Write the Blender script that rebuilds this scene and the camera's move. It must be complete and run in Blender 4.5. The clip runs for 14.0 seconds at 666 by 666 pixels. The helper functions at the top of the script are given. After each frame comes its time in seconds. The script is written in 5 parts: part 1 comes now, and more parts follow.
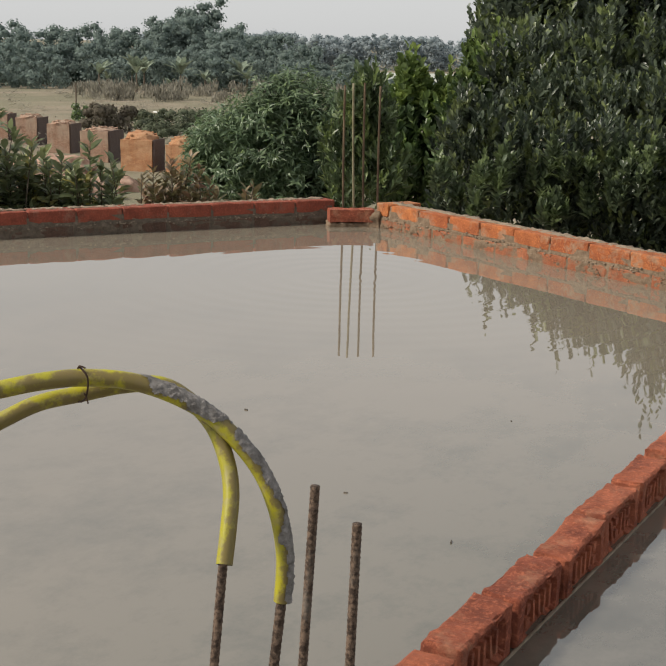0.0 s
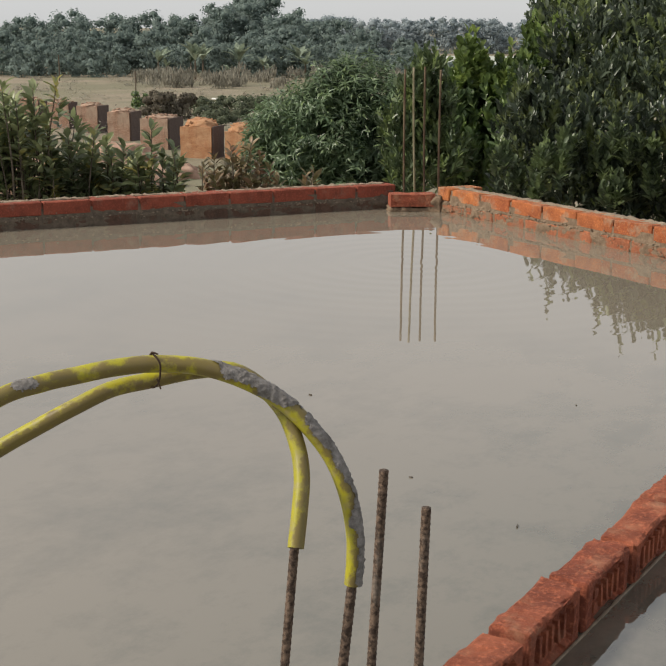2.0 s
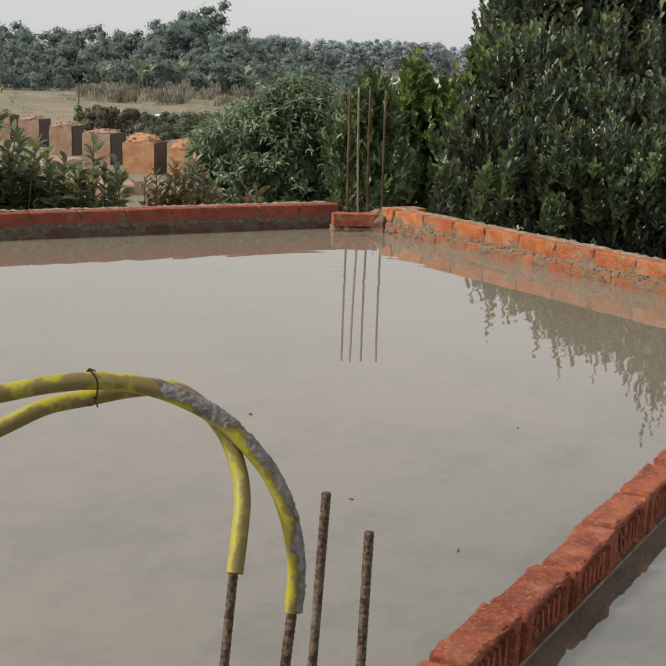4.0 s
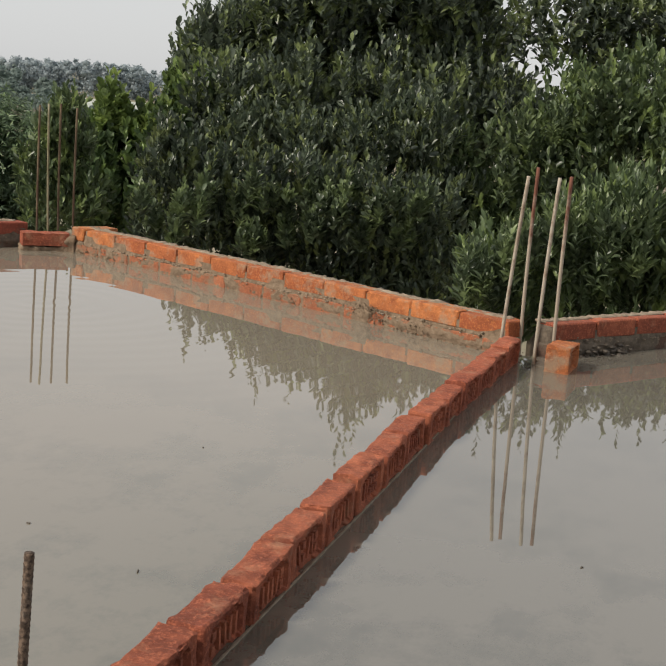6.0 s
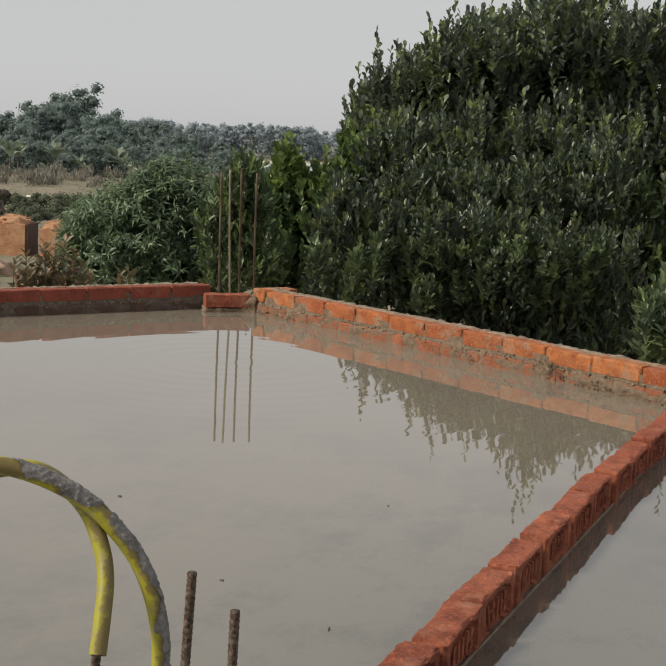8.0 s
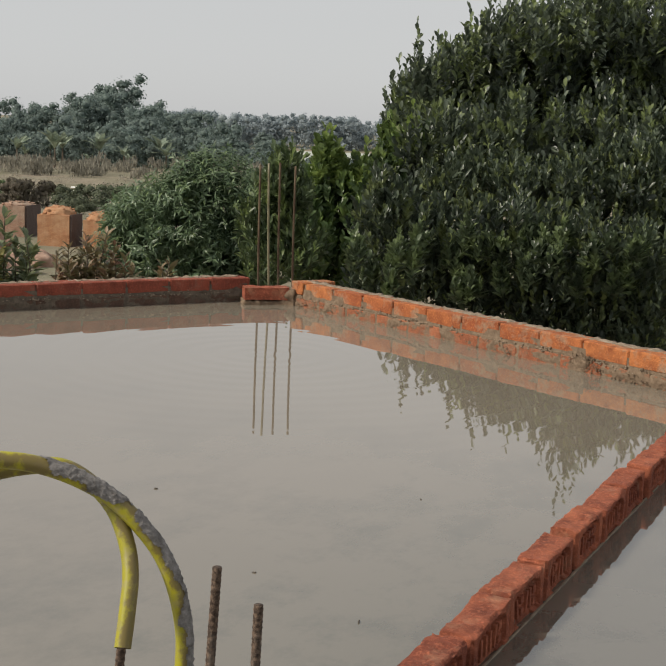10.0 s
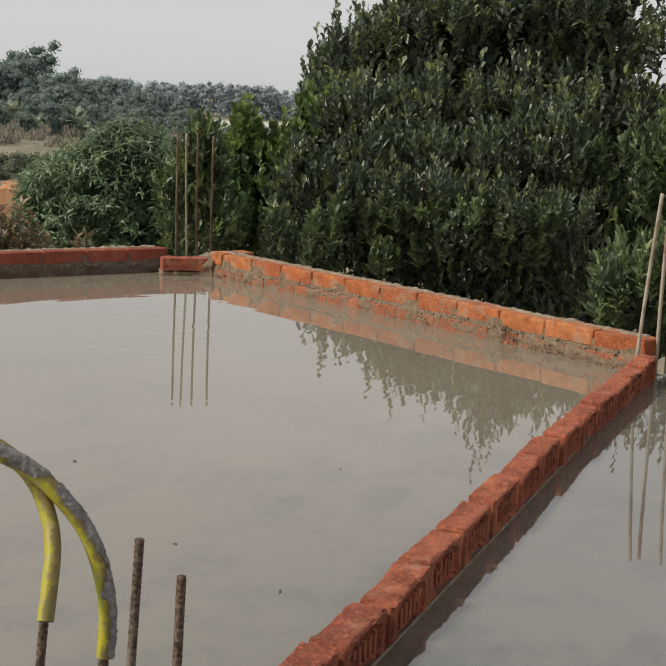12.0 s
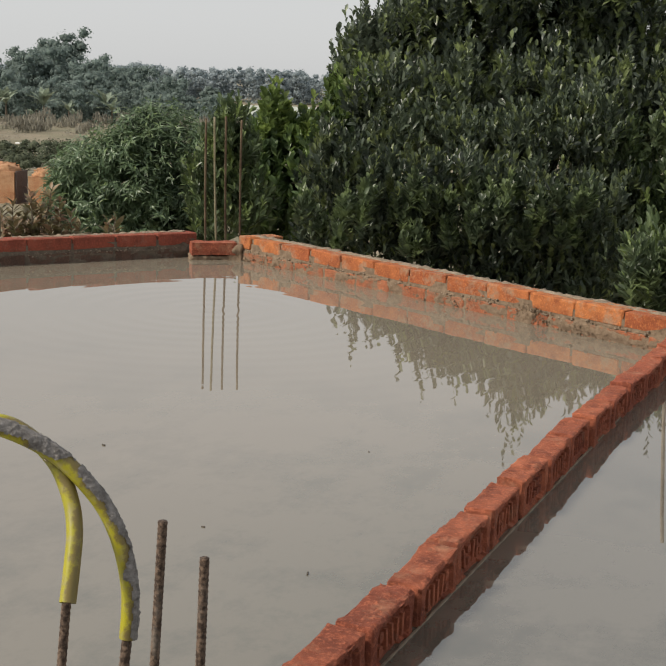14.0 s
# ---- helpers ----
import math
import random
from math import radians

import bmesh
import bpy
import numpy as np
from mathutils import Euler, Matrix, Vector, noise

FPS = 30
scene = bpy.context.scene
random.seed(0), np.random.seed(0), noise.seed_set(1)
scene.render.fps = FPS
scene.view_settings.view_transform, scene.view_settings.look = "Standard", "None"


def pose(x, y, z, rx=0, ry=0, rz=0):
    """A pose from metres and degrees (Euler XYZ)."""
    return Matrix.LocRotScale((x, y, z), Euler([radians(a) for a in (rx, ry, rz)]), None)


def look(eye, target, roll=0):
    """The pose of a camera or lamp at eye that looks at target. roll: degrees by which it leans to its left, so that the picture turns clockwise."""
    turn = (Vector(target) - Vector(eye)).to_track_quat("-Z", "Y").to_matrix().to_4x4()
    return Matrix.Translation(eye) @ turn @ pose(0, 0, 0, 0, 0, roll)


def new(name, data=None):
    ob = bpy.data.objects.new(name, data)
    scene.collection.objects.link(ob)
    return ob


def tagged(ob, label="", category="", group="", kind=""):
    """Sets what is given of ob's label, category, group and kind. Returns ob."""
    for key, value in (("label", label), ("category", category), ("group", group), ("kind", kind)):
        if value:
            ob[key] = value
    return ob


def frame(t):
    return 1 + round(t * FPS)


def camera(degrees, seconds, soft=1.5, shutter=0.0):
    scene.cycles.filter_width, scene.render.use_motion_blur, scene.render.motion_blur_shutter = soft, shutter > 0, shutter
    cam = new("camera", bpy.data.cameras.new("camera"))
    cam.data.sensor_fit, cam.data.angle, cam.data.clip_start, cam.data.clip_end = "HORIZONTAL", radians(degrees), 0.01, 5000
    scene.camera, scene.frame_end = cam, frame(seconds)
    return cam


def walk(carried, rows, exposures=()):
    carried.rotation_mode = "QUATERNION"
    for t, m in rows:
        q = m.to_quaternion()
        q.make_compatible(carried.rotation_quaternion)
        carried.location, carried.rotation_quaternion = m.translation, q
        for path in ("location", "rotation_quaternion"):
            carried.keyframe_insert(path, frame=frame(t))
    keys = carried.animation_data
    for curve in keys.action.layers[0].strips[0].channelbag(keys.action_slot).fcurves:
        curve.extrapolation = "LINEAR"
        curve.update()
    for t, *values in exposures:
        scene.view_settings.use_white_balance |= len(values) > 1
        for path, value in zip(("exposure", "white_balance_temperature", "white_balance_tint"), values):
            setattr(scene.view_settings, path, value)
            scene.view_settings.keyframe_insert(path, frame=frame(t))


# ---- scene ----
cam = camera(28.70, 14.0)
# seconds, eye x y z, tilt, turn, lean
PATH = [
    (0.0, -0.010, -0.007, 1.059, 77.42, 29.65, 1.23),
    (0.5, -0.012, 0.001, 1.058, 76.64, 30.39, 0.98),
    (1.0, -0.007, 0.005, 1.059, 76.23, 30.16, 1.01),
    (1.5, -0.007, -0.010, 1.064, 76.21, 27.93, 1.44),
    (2.0, -0.015, -0.020, 1.061, 76.73, 32.34, 0.27),
    (2.2, -0.013, -0.029, 1.066, 77.11, 33.15, 0.09),
    (4.5, -0.043, 0.020, 1.044, 77.76, 26.88, 2.69),
    (5.0, -0.036, 0.023, 1.038, 77.92, 22.61, 3.83),
    (5.5, -0.013, 0.026, 1.042, 78.58, 17.52, 4.81),
    (6.0, -0.004, 0.042, 1.037, 79.39, 16.35, 4.42),
    (6.5, 0.005, 0.036, 1.047, 79.39, 16.42, 4.02),
    (7.0, -0.005, 0.026, 1.053, 80.46, 18.47, 3.01),
    (7.5, -0.010, 0.018, 1.055, 81.45, 20.94, 2.66),
    (7.7, -0.019, 0.007, 1.051, 81.59, 23.01, 2.47),
    (9.8, 0.014, -0.016, 1.071, 80.88, 26.24, 2.11),
    (10.0, 0.018, -0.016, 1.071, 80.88, 26.08, 2.09),
    (10.5, 0.017, -0.021, 1.074, 80.66, 25.16, 2.12),
    (11.0, 0.023, -0.005, 1.072, 79.84, 22.86, 2.31),
    (11.5, 0.020, -0.014, 1.074, 79.68, 22.34, 2.44),
    (12.0, 0.016, -0.024, 1.074, 79.72, 22.37, 2.56),
    (12.5, 0.010, -0.017, 1.072, 79.68, 22.32, 2.61),
    (13.0, 0.024, -0.012, 1.072, 79.58, 22.33, 2.59),
    (13.5, 0.022, -0.003, 1.071, 79.34, 21.99, 2.63),
    (14.0, 0.026, -0.011, 1.068, 78.97, 23.78, 1.86),
]
walk(cam, [(t, pose(x, y, z, tilt, 0, turn) @ pose(0, 0, 0, 0, 0, lean)) for t, x, y, z, tilt, turn, lean in PATH],
     [(0.0, 0.54), (1.0, 0.62), (1.5, 0.62), (2.0, 0.54), (5.0, 0.60), (6.5, 0.54), (7.5, 0.34), (10.0, 0.40), (12.0, 0.47), (14.0, 0.52)])

# ---- light ----
SUN_AZIMUTH, SUN_ELEVATION = 222.0, 40.0     # degrees, azimuth from +x towards +y
world = bpy.data.worlds.new("hazy_sky")
scene.world = world
world.use_nodes = True
wt = world.node_tree
sky = wt.nodes.new("ShaderNodeTexSky")
sky.sky_type, sky.sun_disc = "NISHITA", False
sky.sun_elevation, sky.sun_rotation = radians(SUN_ELEVATION), radians(90 - SUN_AZIMUTH)
sky.air_density, sky.dust_density, sky.ozone_density = 1.0, 1.0, 1.0
fade = wt.nodes.new("ShaderNodeHueSaturation")
fade.inputs["Saturation"].default_value = 0.25
wt.links.new(sky.outputs[0], fade.inputs["Color"])
veil = wt.nodes.new("ShaderNodeMix")      # an even layer of white haze over the clear sky
veil.data_type = "RGBA"
veil.inputs[0].default_value = 0.85
veil.inputs[7].default_value = (3.54, 3.57, 3.58, 1)
wt.links.new(fade.outputs[0], veil.inputs[6])
wt.links.new(veil.outputs[2], wt.nodes["Background"].inputs[0])
wt.nodes["Background"].inputs[1].default_value = 0.12
lamp = bpy.data.lights.new("sun", "SUN")
lamp.energy, lamp.angle, lamp.color = 2.8, radians(9), (1.0, 0.92, 0.80)
sun = new("sun", lamp)
ca, sa, ce, se = math.cos(radians(SUN_AZIMUTH)), math.sin(radians(SUN_AZIMUTH)), math.cos(radians(SUN_ELEVATION)), math.sin(radians(SUN_ELEVATION))
sun.matrix_world = look((20 * ca * ce, 20 * sa * ce, 20 * se), (0, 0, 0))
scene.view_settings.exposure = 0.42


# ---- materials ----
class Mat:
    """A small builder for node materials."""

    def __init__(self, name, roughness=0.8, metallic=0.0, ior=1.45):
        self.m = bpy.data.materials.new(name)
        self.m.use_nodes = True
        self.t = self.m.node_tree
        self.b = self.t.nodes["Principled BSDF"]
        self.b.inputs["Roughness"].default_value = roughness
        self.b.inputs["Metallic"].default_value = metallic
        self.b.inputs["IOR"].default_value = ior
        self.pos = self.t.nodes.new("ShaderNodeNewGeometry").outputs["Position"]

    def node(self, kind):
        return self.t.nodes.new(kind)

    def link(self, a, b):
        self.t.links.new(a, b)

    def local(self):
        self.pos = self.node("ShaderNodeTexCoord").outputs["Object"]
        return self

    def noise(self, scale, detail=4.0, rough=0.6, stretch=None):
        n = self.node("ShaderNodeTexNoise")
        n.inputs["Scale"].default_value, n.inputs["Detail"].default_value, n.inputs["Roughness"].default_value = scale, detail, rough
        src = self.pos
        if stretch:
            v = self.node("ShaderNodeVectorMath")
            v.operation = "MULTIPLY"
            v.inputs[1].default_value = stretch
            self.link(src, v.inputs[0])
            src = v.outputs[0]
        self.link(src, n.inputs["Vector"])
        return n.outputs["Fac"]

    def band(self, fac, lo, hi, a=0.0, b=1.0):
        r = self.node("ShaderNodeMapRange")
        r.inputs[1].default_value, r.inputs[2].default_value, r.inputs[3].default_value, r.inputs[4].default_value = lo, hi, a, b
        self.link(fac, r.inputs[0])
        return r.outputs[0]

    def mix(self, fac, a, b, kind="MIX"):
        n = self.node("ShaderNodeMix")
        n.data_type, n.blend_type = "RGBA", kind
        for value, slot in ((fac, n.inputs[0]), (a, n.inputs[6]), (b, n.inputs[7])):
            if isinstance(value, (tuple, list)):
                slot.default_value = (*value[:3], 1)
            elif isinstance(value, (int, float)):
                slot.default_value = value
            else:
                self.link(value, slot)
        return n.outputs[2]

    def random(self, island=False):
        if island:
            return self.node("ShaderNodeNewGeometry").outputs["Random Per Island"]
        return self.node("ShaderNodeObjectInfo").outputs["Random"]

    def colour(self, c):
        if isinstance(c, tuple):
            self.b.inputs["Base Color"].default_value = (*c, 1)
        else:
            self.link(c, self.b.inputs["Base Color"])
        return self

    def bump(self, fac, strength=0.5, distance=0.01):
        n = self.node("ShaderNodeBump")
        n.inputs["Strength"].default_value, n.inputs["Distance"].default_value = strength, distance
        self.link(fac, n.inputs["Height"])
        self.link(n.outputs[0], self.b.inputs["Normal"])
        return self


def brick_material(name, a, b, dust, dust_amount, lo=0.56):
    k = Mat(name, 0.9)
    c = k.mix(k.random(), a, b)
    c = k.mix(k.band(k.noise(14, 5), 0.35, 0.7), c, tuple(x * 0.62 for x in a))
    c = k.mix(k.band(k.noise(95, 5, 0.7), 0.50, 0.70, 0, 0.6), c, tuple(min(1, x * 1.5) for x in b))
    c = k.mix(k.band(k.noise(9, 6, 0.7), lo, lo + 0.14, 0, dust_amount), c, dust)
    k.colour(c)
    return k.bump(k.noise(70, 8, 0.8), 1.0, 0.010).m


def leaf_material(name, dark, light, tip, gloss=0.38, sheer=0.25, fresh=0.62):
    k = Mat(name, gloss)
    r = k.random(True)
    c = k.mix(r, dark, light)
    # broad dark patches paint in shaded hollows between leaf masses
    c = k.mix(k.band(k.noise(1.0, 3), 0.45, 0.60, 0.0, 0.8), c, tuple(x * 0.55 for x in dark))
    c = k.mix(k.band(k.noise(4.2, 3, 0.6), fresh, fresh + 0.10, 0.0, 0.75), c, tip)      # shoots in new leaf
    c = k.mix(k.band(r, 0.93, 1.0), c, tip)
    k.colour(c)
    tr = k.node("ShaderNodeBsdfTranslucent")
    k.link(c, tr.inputs["Color"])
    mx = k.node("ShaderNodeMixShader")
    mx.inputs[0].default_value = sheer
    k.link(k.b.outputs[0], mx.inputs[1])
    k.link(tr.outputs[0], mx.inputs[2])
    k.link(mx.outputs[0], k.t.nodes["Material Output"].inputs[0])
    return k.m


BRICK_RED = brick_material("red_brick", (0.285, 0.070, 0.036), (0.50, 0.155, 0.076), (0.50, 0.28, 0.17), 0.5)
# red brick with darker colour to deepen the west wall's shaded face
BRICK_SHADED = brick_material("shaded_red_brick", (0.26, 0.062, 0.036), (0.32, 0.08, 0.045), (0.27, 0.17, 0.12), 0.5)
BRICK_MUDDY = brick_material("mud_stained_brick", (0.11, 0.062, 0.043), (0.14, 0.08, 0.055), (0.12, 0.10, 0.075), 0.8, 0.5)
# for stack ends: shade on their right side put into the colour
BRICK_END_SHADE = brick_material("stack_end_shade", (0.10, 0.07, 0.062), (0.13, 0.09, 0.078), (0.10, 0.085, 0.075), 0.7, 0.5)
BRICK_ORANGE = brick_material("orange_brick", (0.35, 0.092, 0.032), (0.52, 0.185, 0.058), (0.33, 0.24, 0.16), 0.8, 0.50)
BRICK_DUSTY = brick_material("dusty_orange_brick", (0.33, 0.108, 0.05), (0.39, 0.14, 0.066), (0.20, 0.15, 0.10), 0.9, 0.47)

k = Mat("mortar", 0.95)
k.colour(k.mix(k.band(k.noise(22, 6, 0.7), 0.35, 0.7), (0.19, 0.145, 0.10), (0.36, 0.285, 0.21)))
MORTAR = k.bump(k.noise(130, 6, 0.75), 0.9, 0.008).m

k = Mat("muddy_mortar", 0.9)
k.colour(k.mix(k.band(k.noise(28, 6, 0.7), 0.35, 0.7), (0.085, 0.066, 0.048), (0.19, 0.15, 0.11)))
MUDDY_MORTAR = k.bump(k.noise(130, 6, 0.75), 0.9, 0.008).m

k = Mat("brown_mortar", 0.92)
k.colour(k.mix(k.band(k.noise(34, 6, 0.7), 0.35, 0.7), (0.13, 0.088, 0.055), (0.27, 0.195, 0.13)))
BROWN_MORTAR = k.bump(k.noise(130, 6, 0.75), 0.9, 0.008).m

k = Mat("wet_mud", 0.5)
MUD = k.colour(k.mix(k.noise(60, 5), (0.045, 0.035, 0.027), (0.10, 0.08, 0.06))).bump(k.noise(150, 5), 0.8, 0.004).m

k = Mat("muddy_water", 0.015, 0.0, 2.2)
silt = k.band(k.noise(0.55, 4, 0.55), 0.35, 0.7)
c = k.mix(silt, (0.194, 0.166, 0.129), (0.219, 0.189, 0.148))
bed = k.band(k.noise(2.3, 9, 0.74, (1.0, 0.7, 1.0)), 0.47, 0.66, 0, 1.0)
where = k.node("ShaderNodeSeparateXYZ")
k.link(k.pos, where.inputs[0])
shoal = k.node("ShaderNodeMath")          # silt has settled in the shallows by the divider's near end
shoal.operation = "MULTIPLY"
k.link(bed, shoal.inputs[0])
near_wall = k.node("ShaderNodeMath")
near_wall.operation = "MULTIPLY"
k.link(k.band(where.outputs[1], 2.4, 5.0, 1.0, 0.05), near_wall.inputs[0])
k.link(k.band(where.outputs[0], -1.9, -0.9, 0.42, 1.0), near_wall.inputs[1])
k.link(near_wall.outputs[0], shoal.inputs[1])
c = k.mix(shoal.outputs[0], c, (0.068, 0.068, 0.054))
c = k.mix(k.band(near_wall.outputs[0], 0.30, 1.0, 0.0, 0.55), c, (0.086, 0.084, 0.062))
grit = k.band(k.noise(34, 6, 0.8), 0.60, 0.74, 0, 0.15)
c = k.mix(grit, c, (0.11, 0.098, 0.08))
# the pool on the other side of the divider is darker and greyer
beyond = k.node("ShaderNodeMath")         # fades out round the divider's near end
beyond.operation = "MULTIPLY"
k.link(k.band(where.outputs[0], -0.83, -0.77, 0.0, 0.85), beyond.inputs[0])
k.link(k.band(where.outputs[1], 0.4, 1.6, 0.0, 1.0), beyond.inputs[1])
c = k.mix(beyond.outputs[0], c, k.mix(shoal.outputs[0], (0.130, 0.118, 0.098), (0.072, 0.068, 0.056)))
k.colour(c)
# fading ring waves around one spot on otherwise calm water
away = k.node("ShaderNodeVectorMath")
away.operation = "DISTANCE"
away.inputs[1].default_value = (-2.9, 5.2, 0)
k.link(k.pos, away.inputs[0])
turns = k.node("ShaderNodeMath")
turns.operation = "MULTIPLY"
turns.inputs[1].default_value = 2 * math.pi / 0.13
k.link(away.outputs["Value"], turns.inputs[0])
wave = k.node("ShaderNodeMath")
wave.operation = "SINE"
k.link(turns.outputs[0], wave.inputs[0])
ring = k.node("ShaderNodeMath")
ring.operation = "MULTIPLY"
k.link(wave.outputs[0], ring.inputs[0])
k.link(k.band(away.outputs["Value"], 0.1, 2.4, 0.00013, 0.0), ring.inputs[1])
swell = k.node("ShaderNodeMath")
swell.operation = "ADD"
k.link(ring.outputs[0], swell.inputs[0])
k.link(k.band(k.noise(3.0, 2, 0.4), 0.0, 1.0, 0.0, 0.0003), swell.inputs[1])
WATER = k.bump(swell.outputs[0], 1.0, 1.0).m

k = Mat("wet_concrete", 0.9)
k.colour(k.mix(k.band(k.noise(3, 6), 0.35, 0.7), (0.22, 0.2, 0.17), (0.36, 0.33, 0.29)))
CONCRETE = k.bump(k.noise(60, 5), 0.5, 0.01).m

k = Mat("rusty_steel", 0.75, 0.35)
c = k.mix(k.band(k.noise(150, 4, 0.7), 0.42, 0.60), (0.045, 0.029, 0.021), (0.18, 0.125, 0.09))
c = k.mix(k.band(k.noise(22, 5, 0.7, (1, 1, 0.35)), 0.55, 0.7, 0, 0.55), c, (0.27, 0.235, 0.20))
RUST = k.colour(c).bump(k.noise(400, 4), 0.6, 0.001).m

k = Mat("cement_splashed_steel", 0.85, 0.1)
c = k.mix(k.band(k.noise(26, 6, 0.75, (1, 1, 0.45)), 0.46, 0.66), (0.37, 0.325, 0.26), (0.17, 0.11, 0.07))
PALE_STEEL = k.colour(c).bump(k.noise(300, 4), 0.6, 0.001).m

k = Mat("half_rusty_steel", 0.85, 0.1)
height = k.node("ShaderNodeSeparateXYZ")
k.link(k.pos, height.inputs[0])
worn = k.node("ShaderNodeMath")
worn.operation = "ADD"
k.link(height.outputs[2], worn.inputs[0])
k.link(k.band(k.noise(12, 5, 0.7), 0.3, 0.7, -0.15, 0.15), worn.inputs[1])
STEEL_HALF = k.colour(k.mix(k.band(worn.outputs[0], 0.48, 0.66), (0.35, 0.295, 0.23), (0.15, 0.06, 0.038))).bump(k.noise(300, 4), 0.6, 0.001).m

k = Mat("brown_steel", 0.85, 0.15)
RUST_FAR = k.colour(k.mix(k.band(k.noise(9, 5, 0.6), 0.42, 0.62), (0.075, 0.046, 0.028), (0.155, 0.115, 0.07))).m

k = Mat("dull_steel", 0.85, 0.15)
DULL_STEEL = k.colour(k.mix(k.band(k.noise(9, 5, 0.6), 0.42, 0.62), (0.15, 0.135, 0.075), (0.25, 0.225, 0.15))).m

k = Mat("yellow_plastic", 0.42)
c = k.mix(k.band(k.noise(18, 5, 0.65), 0.4, 0.7), (0.36, 0.325, 0.012), (0.27, 0.25, 0.025))
c = k.mix(k.band(k.noise(70, 5, 0.7), 0.48, 0.64, 0, 0.7), c, (0.27, 0.23, 0.10))
facing = k.node("ShaderNodeSeparateXYZ")     # dried slurry clings to the weather side
k.link(k.node("ShaderNodeNewGeometry").outputs["Normal"], facing.inputs[0])
cling = k.node("ShaderNodeMath")
cling.operation = "MULTIPLY_ADD"
cling.inputs[1].default_value = 0.24
k.link(facing.outputs[0], cling.inputs[0])
k.link(k.noise(34, 6, 0.7), cling.inputs[2])
c = k.mix(k.band(cling.outputs[0], 0.52, 0.64, 0, 0.85), c, (0.14, 0.10, 0.04))
YELLOW = k.colour(c).bump(k.noise(220, 4), 0.25, 0.001).m

k = Mat("dried_cement", 0.95)
CRUST = k.colour(k.mix(k.band(k.noise(90, 6, 0.7), 0.35, 0.7), (0.125, 0.115, 0.105), (0.35, 0.33, 0.32))).bump(k.noise(260, 6, 0.8), 1.0, 0.003).m

k = Mat("dark_wire", 0.7, 0.5)
WIRE = k.colour(k.mix(k.noise(80), (0.035, 0.022, 0.016), (0.10, 0.06, 0.04))).m

k = Mat("bark", 0.95)
BARK = k.colour(k.mix(k.band(k.noise(18, 6, 0.7, (1, 1, 0.3)), 0.35, 0.65), (0.06, 0.045, 0.032), (0.17, 0.135, 0.10))).bump(k.noise(40, 6), 0.8, 0.02).m

k = Mat("dry_ground", 0.97)
c = k.mix(k.band(k.noise(0.06, 5, 0.6), 0.42, 0.6), (0.175, 0.162, 0.105), (0.255, 0.212, 0.155))
c = k.mix(k.band(k.noise(0.02, 4, 0.6), 0.5, 0.62, 0, 0.8), c, (0.15, 0.155, 0.085))
c = k.mix(k.band(k.noise(0.9, 5, 0.7), 0.55, 0.7, 0, 0.6), c, (0.16, 0.125, 0.085))
GROUND = k.colour(c).bump(k.noise(2.5, 6), 0.8, 0.2).m



def stack_material(name, a, b, joint, stain):
    k = Mat(name, 0.95).local()
    bt = k.node("ShaderNodeTexBrick")
    for slot, value in (("Color1", a), ("Color2", b), ("Mortar", joint)):
        bt.inputs[slot].default_value = (*value, 1)
    for slot, value in (("Scale", 1.0), ("Brick Width", 0.25), ("Row Height", 0.08), ("Mortar Size", 0.010)):
        bt.inputs[slot].default_value = value
    apart, joined, total = k.node("ShaderNodeSeparateXYZ"), k.node("ShaderNodeCombineXYZ"), k.node("ShaderNodeMath")
    k.link(k.pos, apart.inputs[0])
    k.link(apart.outputs[0], total.inputs[0])
    k.link(apart.outputs[1], total.inputs[1])
    k.link(total.outputs[0], joined.inputs[0])
    k.link(apart.outputs[2], joined.inputs[1])
    k.link(joined.outputs[0], bt.inputs["Vector"])
    c = k.mix(k.band(k.noise(1.1, 5), 0.4, 0.65, 0, 0.8), bt.outputs[0], stain)
    c = k.mix(k.band(k.noise(5, 5, 0.7, (1, 1, 0.3)), 0.52, 0.7, 0, 0.5), c, joint)      # soot and rain streaks
    return k.colour(c).bump(bt.outputs["Fac"], 0.6, 0.02).m


STACK = stack_material("stacked_brick", (0.37, 0.235, 0.165), (0.30, 0.17, 0.115), (0.19, 0.12, 0.085), (0.37, 0.285, 0.215))
STACK_NEW = stack_material("fresh_orange_brick", (0.42, 0.215, 0.105), (0.36, 0.165, 0.08), (0.27, 0.13, 0.07), (0.46, 0.28, 0.16))

k = Mat("clay", 0.97)
CLAY = k.colour(k.mix(k.band(k.noise(1.5, 6, 0.7), 0.35, 0.68), (0.28, 0.17, 0.12), (0.46, 0.31, 0.23))).bump(k.noise(6, 6), 0.8, 0.1).m

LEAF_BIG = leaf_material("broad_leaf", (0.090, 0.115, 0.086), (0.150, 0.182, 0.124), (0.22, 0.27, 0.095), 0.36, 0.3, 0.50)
LEAF_NEAR = leaf_material("fresh_leaf", (0.082, 0.118, 0.058), (0.138, 0.185, 0.084), (0.24, 0.31, 0.102), 0.36, 0.3, 0.54)
LEAF_SAPLING = leaf_material("young_leaf", (0.10, 0.155, 0.072), (0.16, 0.23, 0.10), (0.22, 0.31, 0.087), 0.36, 0.35, 0.52)
LEAF_LOW = leaf_material("shrub_leaf", (0.066, 0.088, 0.062), (0.112, 0.142, 0.086), (0.21, 0.25, 0.085), 0.36, 0.3, 0.53)
LEAF_TIP = leaf_material("new_leaf", (0.085, 0.115, 0.065), (0.14, 0.185, 0.094), (0.22, 0.28, 0.116), 0.36, 0.4, 0.5)
